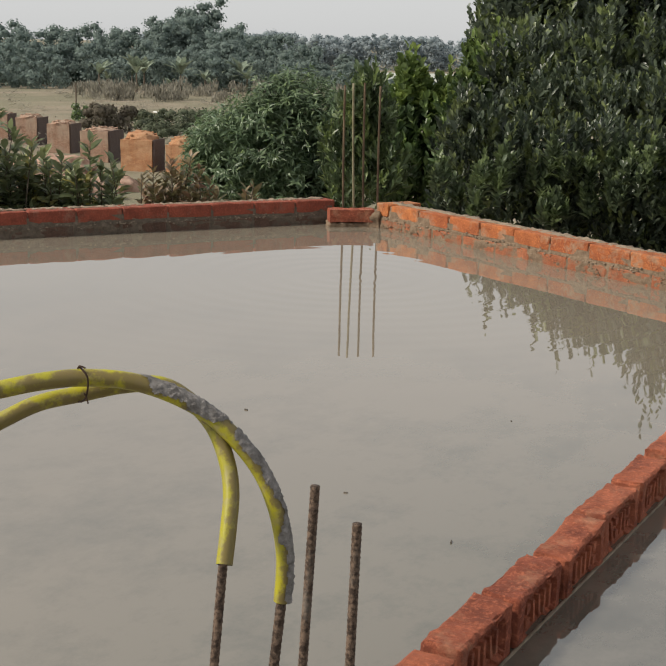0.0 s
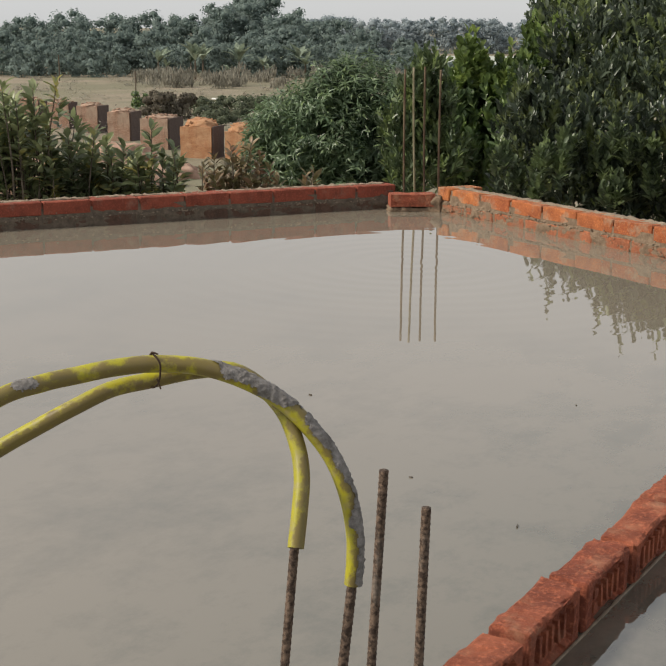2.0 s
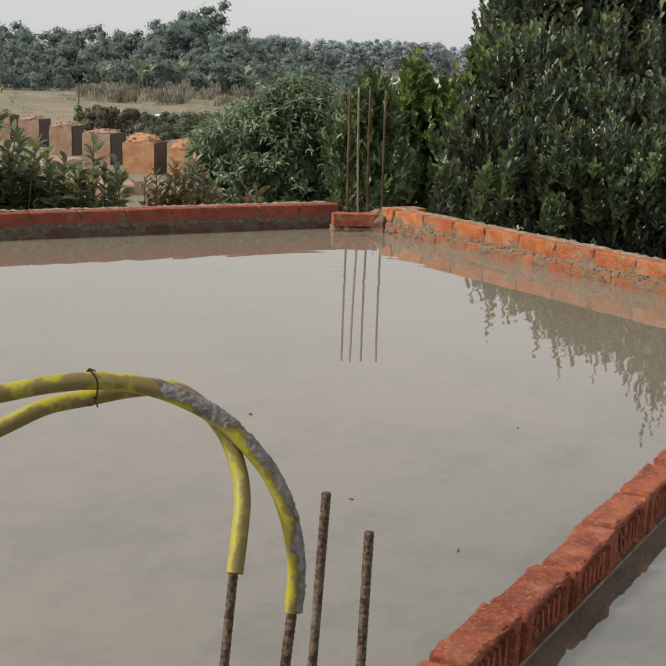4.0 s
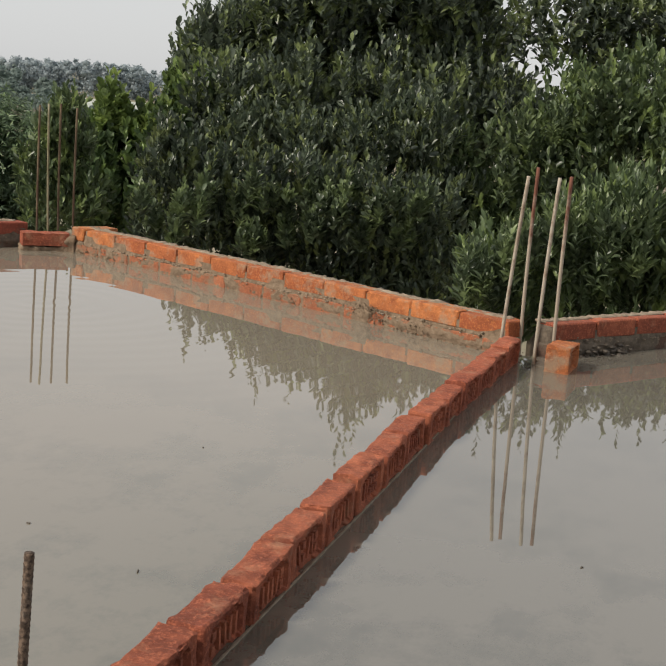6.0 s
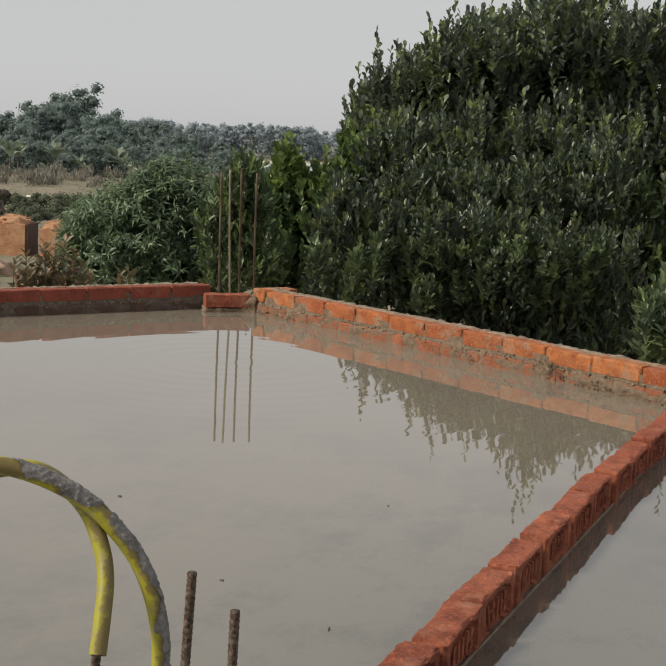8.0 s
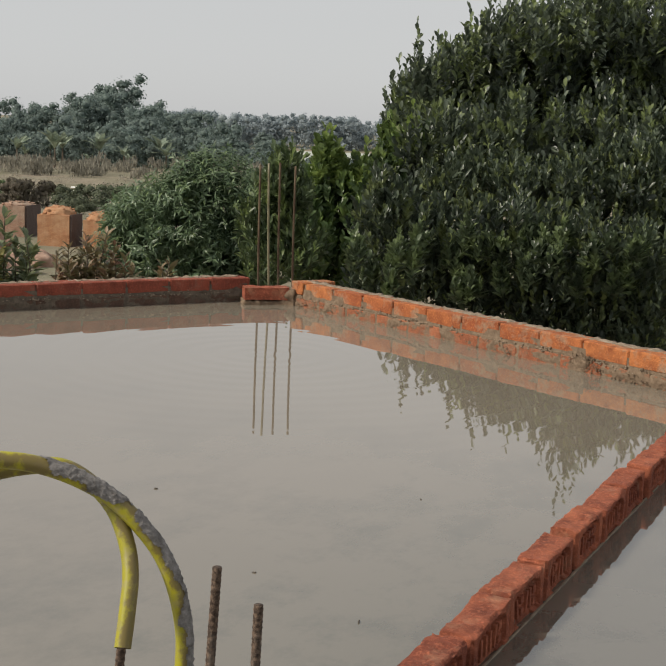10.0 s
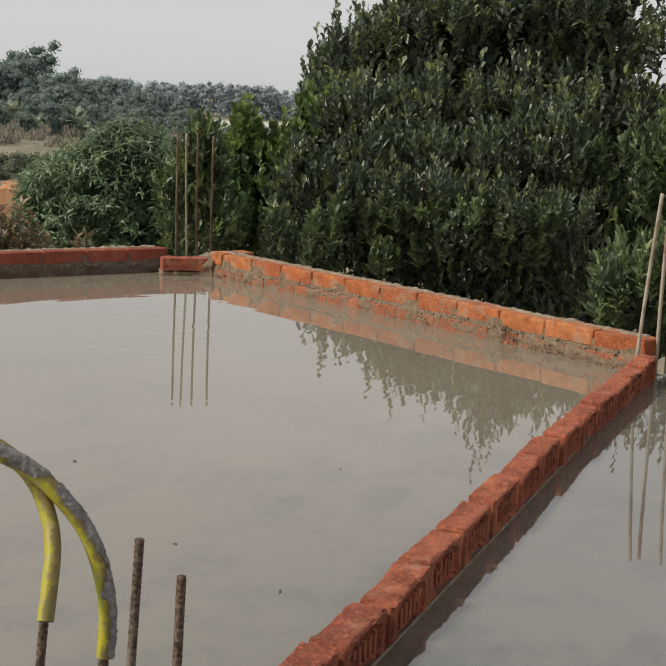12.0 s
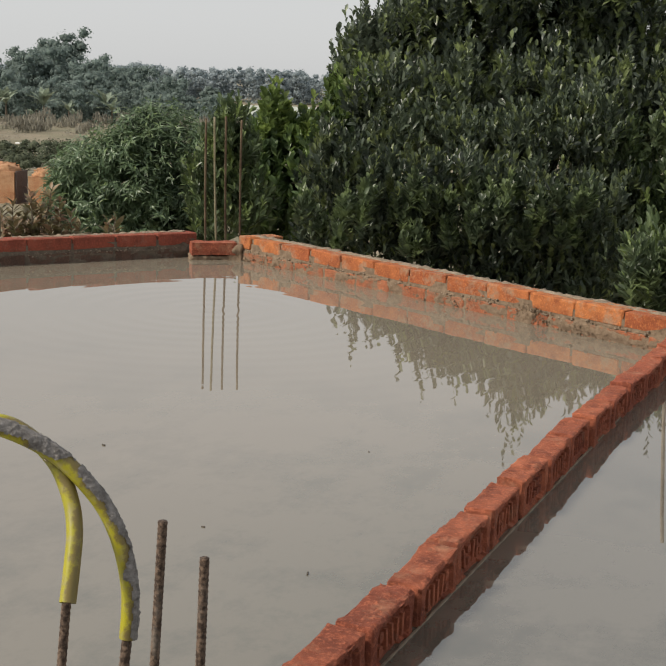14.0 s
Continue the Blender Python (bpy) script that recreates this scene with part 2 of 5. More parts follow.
LEAF_FRESH = leaf_material("bright_new_leaf", (0.19, 0.27, 0.09), (0.28, 0.38, 0.12), (0.36, 0.45, 0.13), 0.36, 0.45, 0.5)
LEAF_MANGO = leaf_material("slim_leaf", (0.105, 0.16, 0.09), (0.195, 0.265, 0.14), (0.25, 0.33, 0.13), 0.36, 0.3)
LEAF_CROTON = leaf_material("mottled_leaf", (0.20, 0.245, 0.125), (0.34, 0.37, 0.19), (0.50, 0.42, 0.12), 0.36, 0.35, 0.58)
LEAF_RED = leaf_material("reddish_leaf", (0.17, 0.16, 0.075), (0.29, 0.19, 0.115), (0.40, 0.23, 0.17), 0.45, 0.3)
# far foliage: distance haze is put into these pale, bluish colours
LEAF_WOOD = leaf_material("hazed_wood_leaf", (0.222, 0.282, 0.258), (0.238, 0.298, 0.268), (0.262, 0.322, 0.268), 0.9, 0.5)
LEAF_RIDGE = leaf_material("hazed_ridge_leaf", (0.38, 0.44, 0.465), (0.395, 0.45, 0.47), (0.41, 0.46, 0.47), 0.9, 0.5)
LEAF_PALE = leaf_material("pale_banana_leaf", (0.24, 0.30, 0.22), (0.32, 0.38, 0.28), (0.4, 0.42, 0.3), 0.6, 0.3)
k = Mat("pale_field", 0.95)
PALE_FIELD = k.colour(k.mix(k.band(k.noise(0.05, 5), 0.4, 0.6), (0.34, 0.37, 0.33), (0.42, 0.44, 0.39))).m
k = Mat("white_plastic", 0.5)
LITTER = k.colour(k.mix(k.noise(2, 4), (0.6, 0.6, 0.58), (0.8, 0.8, 0.78))).m
LEAF_DRY = leaf_material("dry_reed", (0.28, 0.265, 0.215), (0.32, 0.30, 0.245), (0.34, 0.315, 0.25), 0.9, 0.3)
LEAF_SCRUB = leaf_material("dull_scrub_leaf", (0.10, 0.12, 0.075), (0.135, 0.155, 0.095), (0.17, 0.17, 0.10), 0.9, 0.3)
LEAF_BROWN = leaf_material("dry_thicket_leaf", (0.15, 0.13, 0.10), (0.19, 0.165, 0.125), (0.15, 0.15, 0.09), 0.9, 0.3)


# ---- building blocks ----
def flat(v):
    return Vector((v[0], v[1], 0))


def part(name, bm, material, parent=None, label="", smooth=False):
    me = bpy.data.meshes.new(name)
    bm.to_mesh(me)
    bm.free()
    me.materials.append(material)
    if smooth:
        for p in me.polygons:
            p.use_smooth = True
    ob = new(name, me)
    ob.parent = parent
    return tagged(ob, label)


def mesh_part(name, me, material, parent=None, label=""):
    me.materials.append(material)
    ob = new(name, me)
    ob.parent = parent
    return tagged(ob, label)


def empty(name, place, label, category, group="", kind=""):
    ob = new(name)
    ob.location = place
    ob.empty_display_size = 0.1
    return tagged(ob, label, category, group, kind)


def rough_box(sx, sy, sz, bevel=0.005, jitter=0.002, seed=0):
    """A bevelled block, a little out of true."""
    rnd = random.Random(seed)
    bm = bmesh.new()
    bmesh.ops.create_cube(bm, size=1.0)
    for v in bm.verts:
        v.co = Vector((v.co.x * sx, v.co.y * sy, v.co.z * sz)) + Vector([rnd.uniform(-jitter, jitter) for _ in range(3)])
    bmesh.ops.bevel(bm, geom=bm.edges[:], offset=bevel, segments=1, affect="EDGES")
    for v in bm.verts:
        v.co += Vector([rnd.uniform(-jitter, jitter) * 0.7 for _ in range(3)])
    return bm


def lumpy_box(sx, sy, sz, step, amount, scale=18.0, seed=0.0):
    """A box with a worn, uneven skin."""
    bm = bmesh.new()
    bmesh.ops.create_cube(bm, size=1.0)
    for axis, size in ((0, sx), (1, sy), (2, sz)):
        cuts = max(0, round(size / step) - 1)
        if cuts:
            edges = [e for e in bm.edges if abs((e.verts[0].co - e.verts[1].co)[axis]) > 0.9 or abs((e.verts[0].co - e.verts[1].co).normalized()[axis]) > 0.9]
            bmesh.ops.subdivide_edges(bm, edges=edges, cuts=cuts, use_grid_fill=True)
    for v in bm.verts:
        v.co = Vector((v.co.x * sx, v.co.y * sy, v.co.z * sz))
    bm.normal_update()
    for v in bm.verts:
        p = v.co * scale + Vector((seed, seed * 0.7, seed * 1.3))
        v.co += v.normal * (noise.fractal(p, 1.0, 2.0, 4) * amount)
    return bm


def tube(points, radius, sides=10, closed=True):
    """A tube along points; radius is a number or a function of (index, angle)."""
    bm = bmesh.new()
    rings, up = [], Vector((0.3, 0.2, 0.93)).normalized()
    n = len(points)
    side = None
    for i, p in enumerate(points):
        d = (points[min(i + 1, n - 1)] - points[max(i - 1, 0)]).normalized()
        side = (d.cross(up) if side is None else side - d * side.dot(d)).normalized()
        if side.length < 0.5:
            side = d.orthogonal().normalized()
        other = d.cross(side)
        ring = []
        for j in range(sides):
            a = 2 * math.pi * j / sides
            r = radius(i, a) if callable(radius) else radius
            ring.append(bm.verts.new(p + (side * math.cos(a) + other * math.sin(a)) * r))
        rings.append(ring)
    for a, b in zip(rings, rings[1:]):
        for j in range(sides):
            bm.faces.new((a[j], a[(j + 1) % sides], b[(j + 1) % sides], b[j]))
    if closed:
        bm.faces.new(rings[0][::-1])
        bm.faces.new(rings[-1])
    return bm


def spline(keys, steps=10):
    """Points of a smooth line through the keys."""
    pts = [Vector(p) for p in keys]
    pts = [pts[0] * 2 - pts[1]] + pts + [pts[-1] * 2 - pts[-2]]
    out = []
    for a, b, c, d in zip(pts, pts[1:], pts[2:], pts[3:]):
        for i in range(steps):
            t = i / steps
            out.append(0.5 * (2 * b + (c - a) * t + (2 * a - 5 * b + 4 * c - d) * t * t + (3 * b - a - 3 * c + d) * t ** 3))
    return out + [pts[-2]]


# ---- ground, building, water ----
def ground_sheet():
    bm = bmesh.new()
    bmesh.ops.create_grid(bm, x_segments=60, y_segments=60, size=3000)
    for v in bm.verts:
        v.co.z = -7.5
    return tagged(part("ground", bm, GROUND), "dry grassy ground with bare earth around the building", "ground", kind="structure")


ground_sheet()

WALL_B0, WALL_B1 = Vector((-3.585, 6.768, 0)), Vector((-0.805, 5.345, 0))
DIR_B = (WALL_B1 - WALL_B0).normalized()
OUT_B = Vector((-DIR_B.y, DIR_B.x, 0))
WALL_C1 = Vector((-3.86, 6.756, 0))
DIR_C = Vector((0.541, 0.841, 0)).normalized()
OUT_C = Vector((-DIR_C.y, DIR_C.x, 0))
WALL_D0 = Vector((-0.62, 5.436, 0))
DIR_D = Vector((0.584, 0.812, 0)).normalized()
OUT_D = Vector((-DIR_D.y, DIR_D.x, 0))
ROOF = [WALL_C1 - DIR_C * 11 + OUT_C * 0.2, WALL_C1 + OUT_C * 0.2 + DIR_C * 0.25, WALL_B0 + OUT_B * 0.2, WALL_B1 + OUT_B * 0.2, WALL_D0 + OUT_D * 0.15, WALL_D0 + DIR_D * 4 + OUT_D * 0.15,
        WALL_D0 + DIR_D * 4 + DIR_B * 5, WALL_C1 - DIR_C * 11 + DIR_B * 9]


def prism(points, z0, z1):
    bm = bmesh.new()
    low = [bm.verts.new((p.x, p.y, z0)) for p in points]
    high = [bm.verts.new((p.x, p.y, z1)) for p in points]
    bm.faces.new(low)
    bm.faces.new(high[::-1])
    for i in range(len(points)):
        j = (i + 1) % len(points)
        bm.faces.new((low[i], high[i], high[j], low[j]))
    bmesh.ops.recalc_face_normals(bm, faces=bm.faces[:])
    return bm


tagged(part("building", prism(ROOF, -7.5, -0.06), CONCRETE), "unfinished concrete building under the flooded roof", "building", kind="structure")

inset = [ROOF[0] - OUT_C * 0.2, WALL_C1 + DIR_C * 0.12 - OUT_C * 0.0, WALL_B0 + OUT_B * 0.06, WALL_B1 + OUT_B * 0.05, WALL_D0 + OUT_D * 0.02, ROOF[5] - OUT_D * 0.12, ROOF[6], ROOF[7]]
bm = bmesh.new()
bm.faces.new([bm.verts.new((p.x, p.y, 0)) for p in inset][::-1])
bmesh.ops.recalc_face_normals(bm, faces=bm.faces[:])
if bm.faces[:][0].normal.z < 0:
    bmesh.ops.reverse_faces(bm, faces=bm.faces[:])
tagged(part("water", bm, WATER), "still muddy brown water pooled on the flat roof", "water", kind="structure")

for i, (a, b) in enumerate(((ROOF[5], ROOF[6]), (ROOF[6], ROOF[7]), (ROOF[7], ROOF[0]))):
    d = (b - a).normalized()
    bm = lumpy_box((b - a).length, 0.12, 0.25, 0.25, 0.004)
    ob = tagged(part("parapet_%d" % (i + 1), bm, MORTAR), "low plain parapet closing the flooded roof", "parapet", kind="structure")
    ob.matrix_world = pose(*((a + b) / 2 + Vector((0, 0, 0.065))), 0, 0, math.degrees(math.atan2(d.y, d.x)))


# ---- brick walls ----
def wall_thing(name, label):
    return empty(name, (0, 0, 0), label, "wall", kind="structure")


BRICK_SIZE = (0.238, 0.112, 0.072)
PLAIN = []
for i in range(6):
    me = bpy.data.meshes.new("brick")
    bm = rough_box(*BRICK_SIZE, 0.005, 0.0022, i)
    bm.to_mesh(me)
    bm.free()
    PLAIN.append(me)
PLAIN_BY = {}


def plain_brick(material, parent, place, direction, length=1.0, turn=0.0, rnd=random):
    key = (rnd.randrange(6), material.name)
    if key not in PLAIN_BY:
        PLAIN_BY[key] = PLAIN[key[0]].copy()
        PLAIN_BY[key].materials.append(material)
    ob = new("brick", PLAIN_BY[key])
    ob.parent = parent
    a = math.degrees(math.atan2(direction.y, direction.x)) + turn
    ob.matrix_local = pose(*place, rnd.uniform(-1.2, 1.2), rnd.uniform(-0.8, 0.8), a + rnd.uniform(-1, 1)) @ Matrix.Diagonal((length, 1, 1, 1))
    return ob


def smear(total, cover, lumps, seed):
    """Old mortar and mud thrown against a wall's foot: x along it, y into it; lumps: place, spread, thickness."""
    nx, nz = int(total / 0.008), 15
    bm = bmesh.new()
    grid = []
    for i in range(nx + 1):
        x = total * i / nx
        col = []
        for j in range(nz + 1):
            z = -0.012 + 0.118 * j / nz
            n = noise.fractal(Vector((x * 9, z * 22, seed)), 1.0, 2.0, 3) + 0.45 * noise.fractal(Vector((x * 45, z * 60, seed + 5)), 1.0, 2.0, 3)
            high = max(0.0, z - 0.045) / 0.03
            h = 0.006 * (n + cover - 1.7 * high)
            for at, spread, thick in lumps:
                h += thick * math.exp(-((x - at) / spread) ** 2 - ((z - 0.03) / 0.05) ** 2) * (0.75 + 0.8 * n)
            col.append(bm.verts.new((x, -max(-0.006, min(h, 0.03)) + 0.0015, z)))
        grid.append(col)
    for a, b in zip(grid, grid[1:]):
        for j in range(nz):
            bm.faces.new((a[j], b[j], b[j + 1], a[j + 1]))
    return bm


def coursed_wall(name, label, start, direction, outward, total, first, pitch, material, seed, low_material, cover, lumps, smear_material):
    """Two courses over the water on a bed of mortar; start is the inner top corner."""
    rnd = random.Random(seed)
    wall = wall_thing(name, label)
    mid = outward * 0.062
    a = math.degrees(math.atan2(direction.y, direction.x))
    core = lumpy_box(total - 0.14, 0.092, 0.19, 0.022, 0.005, 26, seed)
    ob = part("mortar_core", core, smear_material, wall, "rough grey-brown mortar", True)
    ob.matrix_local = pose(*(start + direction * (total - 0.14) / 2 + mid + Vector((0, 0, 0.034))), 0, 0, a)
    s = 0.0
    if first:
        plain_brick(material, wall, start + direction * 0.056 + outward * 0.118 + Vector((0, 0, 0.106)), direction, 1.0, 90, rnd)
        s = 0.125
    while s + pitch < total + 0.03:
        plain_brick(material, wall, start + direction * (s + pitch / 2) + mid + Vector((0, 0, 0.106 + rnd.uniform(-0.002, 0.002))), direction, (pitch - 0.008) / 0.238, 0, rnd)
        s += pitch
    s = -0.01
    while s < total - 0.06:
        wide = min(pitch, total - 0.01 - s)
        plain_brick(low_material, wall, start + direction * (s + wide / 2) + mid - outward * 0.006 + Vector((0, 0, 0.019 + rnd.uniform(-0.002, 0.002))), direction, (wide - 0.012) / 0.238, 0, rnd)
        s += pitch
    ob = part("mortar_smear", smear(total - 0.02, cover, lumps, seed), smear_material, wall, "rough smears of old mortar and mud", True)
    ob.matrix_local = pose(*start, 0, 0, a)
    # a thin uneven skin of old mortar on top, towards the outside
    bm = lumpy_box(total - 0.05, 0.056, 0.008, 0.014, 0.011, 34, seed + 3)
    ob = part("mortar_cap", bm, MORTAR, wall, "thin broken mortar skin", True)
    ob.matrix_local = pose(*(start + direction * (total - 0.05) / 2 + outward * 0.094 + Vector((0, 0, 0.1405))), 0, 0, a)
    # mortar squeezed out of the bed joint
    bm = lumpy_box(total - 0.13, 0.024, 0.014, 0.008, 0.009, 60, seed + 7)
    ob = part("bed_joint", bm, smear_material, wall, "ragged mortar bed between the courses", True)
    ob.matrix_local = pose(*(start + direction * (total - 0.13) / 2 + outward * 0.018 + Vector((0, 0, 0.062))), 0, 0, a)
    bm = bmesh.new()
    for _ in range(int(total * 55)):
        p = start + direction * rnd.uniform(0, total - 0.13) + outward * rnd.uniform(-0.004, 0.006) + Vector((0, 0, rnd.gauss(0.056, 0.010)))
        r = rnd.uniform(0.0025, 0.007)
        g = bmesh.ops.create_icosphere(bm, subdivisions=1, radius=r)
        for v in g["verts"]:
            v.co = Vector((v.co.x * rnd.uniform(0.8, 1.5), v.co.y * rnd.uniform(0.8, 1.5), v.co.z * rnd.uniform(0.5, 0.9))) + p
    tagged(part("mortar_crumbs", bm, MORTAR, wall, "crumbs of squeezed-out mortar", True), kind="stuff")
    return wall


coursed_wall("wall_north", "low orange brick parapet with rough mortar joints", WALL_B0, DIR_B, OUT_B, (WALL_B1 - WALL_B0).length, True, 0.2725, BRICK_ORANGE, 1, BRICK_DUSTY, 0.02, ((0.03, 0.06, 0.012), (0.35, 0.1, 0.003), (1.25, 0.2, 0.003), (1.7, 0.12, 0.004), (2.33, 0.06, 0.015), (2.75, 0.04, 0.004), (3.05, 0.05, 0.006)), BROWN_MORTAR)
coursed_wall("wall_west", "low red brick parapet with mortar-smeared lower course", WALL_C1 - DIR_C * 3.71, DIR_C, OUT_C, 3.71, False, 0.265, BRICK_SHADED, 2, BRICK_MUDDY, 0.35, ((3.6, 0.12, 0.008),), MUDDY_MORTAR)
coursed_wall("wall_east", "low red brick parapet beyond the divider", WALL_D0, DIR_D, OUT_D, 3.4, False, 0.26, BRICK_RED, 3, BRICK_MUDDY, 0.4, ((0.3, 0.12, 0.012),), MUDDY_MORTAR)

rnd = random.Random(5)
bm = bmesh.new()
for _ in range(280):
    p = WALL_B0 + DIR_B * rnd.gauss(2.33, 0.045) - OUT_B * rnd.uniform(-0.004, 0.008) + Vector((0, 0, max(0.0, rnd.gauss(0.045, 0.022))))
    g = bmesh.ops.create_icosphere(bm, subdivisions=1, radius=rnd.uniform(0.0015, 0.0048))
    for v in g["verts"]:
        v.co = Vector((v.co.x * rnd.uniform(0.7, 1.5), v.co.y * rnd.uniform(0.7, 1.5), v.co.z * rnd.uniform(0.6, 1.2))) + p
for at, spread, count in ((0.03, 0.05, 110), (0.30, 0.12, 60), (1.70, 0.14, 70), (2.62, 0.10, 110), (3.05, 0.14, 60)):
    for _ in range(count):
        p = WALL_B0 + DIR_B * rnd.gauss(at, spread) - OUT_B * rnd.gauss(0.001, 0.004) + Vector((0, 0, max(-0.003, rnd.gauss(0.008, 0.014))))
        g = bmesh.ops.create_icosphere(bm, subdivisions=1, radius=rnd.uniform(0.0015, 0.0055))
        for v in g["verts"]:
            v.co = Vector((v.co.x * rnd.uniform(0.7, 1.5), v.co.y * rnd.uniform(0.7, 1.5), v.co.z * rnd.uniform(0.5, 1.1))) + p
tagged(part("mortar_splash", bm, BROWN_MORTAR, None, "", True), "rough splash of dried mortar on the parapet", "mortar", kind="stuff")
bm = bmesh.new()
for _ in range(110):
    p = WALL_D0 + DIR_D * rnd.gauss(0.30, 0.08) - OUT_D * abs(rnd.gauss(0.01, 0.02)) + Vector((0, 0, max(-0.005, rnd.gauss(0.012, 0.014))))
    g = bmesh.ops.create_icosphere(bm, subdivisions=1, radius=rnd.uniform(0.004, 0.014))
    for v in g["verts"]:
        v.co = Vector((v.co.x * rnd.uniform(0.7, 1.5), v.co.y * rnd.uniform(0.7, 1.5), v.co.z * rnd.uniform(0.4, 0.9))) + p
tagged(part("mud_crumbs", bm, MUD, None, "", True), "dark wet mud heaped against the red parapet", "mud", kind="stuff")
for x, y in ((-2.05, 3.07), (-0.22, 2.95), (0.06, 2.55), (-1.45, 2.60), (-1.1, 2.45), (-1.35, 3.4)):
    bm = rough_box(rnd.uniform(0.008, 0.016), rnd.uniform(0.003, 0.006), 0.003, 0.001, 0.001, rnd.randrange(99))
    ob = tagged(part("floating_speck", bm, MUD), "tiny dark scrap floating on the muddy water", "debris", "scraps on the water")
    ob.matrix_world = pose(x, y, 0.0012, 0, 0, rnd.uniform(0, 180))


# loose bricks at the columns
loose = tagged(part("corner_brick", lumpy_box(0.262, 0.112, 0.072, 0.02, 0.004, 20, 5), BRICK_RED), "single red brick bedded in mortar at the corner", "brick")
loose.matrix_world = pose(-3.725, 6.70, 0.066, 0, 0, 38)
bed = tagged(part("mortar_bed", lumpy_box(0.275, 0.115, 0.07, 0.012, 0.014, 36, 8), BROWN_MORTAR, None, "", True), "crumbling mortar bed under the corner brick", "mortar")
bed.matrix_world = pose(-3.73, 6.705, -0.012, 0, 0, 38)
lump = tagged(part("mortar_lump", lumpy_box(0.10, 0.15, 0.13, 0.012, 0.012, 30, 12), BROWN_MORTAR, None, "", True), "rough brown mortar packed into the parapet's corner", "mortar")
lump.matrix_world = pose(-3.612, 6.800, 0.028, 0, 0, 10)


def frog_brick(seed, length=0.233, width=0.078, height=0.116):
    """A brick on edge, with a sunk panel and plain raised bars on its face towards +x."""
    rnd = random.Random(seed)
    bm = bmesh.new()
    nx, ny, nz = 8, 32, 14
    bmesh.ops.create_cube(bm, size=1.0)
    for axis, cuts in ((0, nx), (1, ny), (2, nz)):
        edges = [e for e in bm.edges if abs((e.verts[0].co - e.verts[1].co).normalized()[axis]) > 0.9]
        bmesh.ops.subdivide_edges(bm, edges=edges, cuts=cuts, use_grid_fill=True)
    off = Vector((seed * 3.1, seed * 1.7, seed * 2.3))
    ends = rnd.uniform(-0.004, 0.004)
    for v in bm.verts:
        c = v.co.copy()
        p = Vector((c.x * width, c.y * length, c.z * height))
        near = sum(1 for q in (abs(c.x), abs(c.y), abs(c.z)) if q > 0.49)
        wear = noise.fractal(p * 27 + off, 1.0, 2.0, 4)
        amount = 0.0022 if near <= 1 else 0.0042
        p -= Vector((math.copysign(1, c.x) if abs(c.x) > 0.49 else 0, math.copysign(1, c.y) if abs(c.y) > 0.49 else 0, math.copysign(1, c.z) if abs(c.z) > 0.49 else 0)) * (amount * (0.6 + wear) + (0.0012 if near > 1 else 0))
        if c.z > 0.49:
            p.z += noise.noise(p * 16 + off) * 0.006 + noise.fractal(p * 60 + off, 1.0, 2.0, 3) * 0.0022 + ends * 2 * c.y
        if c.x > 0.49 and (abs(p.y) / 0.086) ** 4 + (abs(p.z - 0.004) / 0.040) ** 4 < 1:
            p.x -= 0.012
        v.co = p
    return bm


def frog_marks(seed, width=0.078):
    """Raised plain strokes in the sunk panel: upright, slanted and short bars."""
    rnd = random.Random(seed)
    bm = bmesh.new()

    def stroke(y, z, w, h, slant=0.0):
        g = bmesh.ops.create_cube(bm, size=1.0)
        for v in g["verts"]:
            v.co = Vector((width / 2 - 0.0105 + v.co.x * 0.014, y + v.co.y * w + v.co.z * slant, z + 0.006 + v.co.z * h))

    y = -0.058
    while y < 0.060:
        kind = rnd.choice((0, 0, 1, 2))
        if kind == 0:
            stroke(y, 0, 0.010, 0.046)
        elif kind == 1:
            stroke(y, 0, 0.009, 0.046, rnd.choice((-0.010, 0.010)))
        else:
            for z in (-0.014, 0.014):
                stroke(y, z, 0.018, 0.017)
        y += rnd.uniform(0.024, 0.031)
    return bm


divider = wall_thing("wall_divider", "row of red bricks set on edge through the water")
rnd = random.Random(11)
# line of the outer top edge: x at y
for i in range(-2, 13):
    y0 = 2.034 + 0.2493 * i
    x = -0.782 + (0.040 * ((i - 6) / 6) if i > 6 else 0)
    ob = part("brick", frog_brick(i + 5), BRICK_RED, divider)
    z = 0.100 - 0.058 + rnd.uniform(-0.009, 0.007)
    ob.matrix_local = pose(x - 0.039 + rnd.uniform(-0.003, 0.003), y0 + 0.1245, z, rnd.uniform(-1.6, 1.6), rnd.uniform(-1.5, 1.5), rnd.uniform(-1.8, 1.8) - (1.4 if i > 6 else 0))
    part("stamp", frog_marks(i + 50), BRICK_RED, ob, "raised bars of a maker's stamp")
bm = lumpy_box(0.034, 3.7, 0.085, 0.02, 0.003, 24, 4)
ob = part("mortar_core", bm, MORTAR, divider, "mortar between the bricks", True)
ob.matrix_local = pose(-0.817, 3.4, 0.0)

bm = lumpy_box(0.005, 3.6, 0.006, 0.008, 0.0015, 30, 14)
ob = part("mortar_fillet", bm, MORTAR, divider, "thin pale mortar line at the waterline", True)
ob.matrix_local = pose(-0.782, 3.35, 0.0)

block = tagged(part("loose_brick", frog_brick(31, 0.215, 0.100), BRICK_ORANGE), "loose orange brick on edge standing in the water", "brick")
block.matrix_world = pose(-0.562, 5.235, 0.046, 0, 0, -4)
part("stamp", frog_marks(77, 0.100), BRICK_ORANGE, block, "raised bars of a maker's stamp")


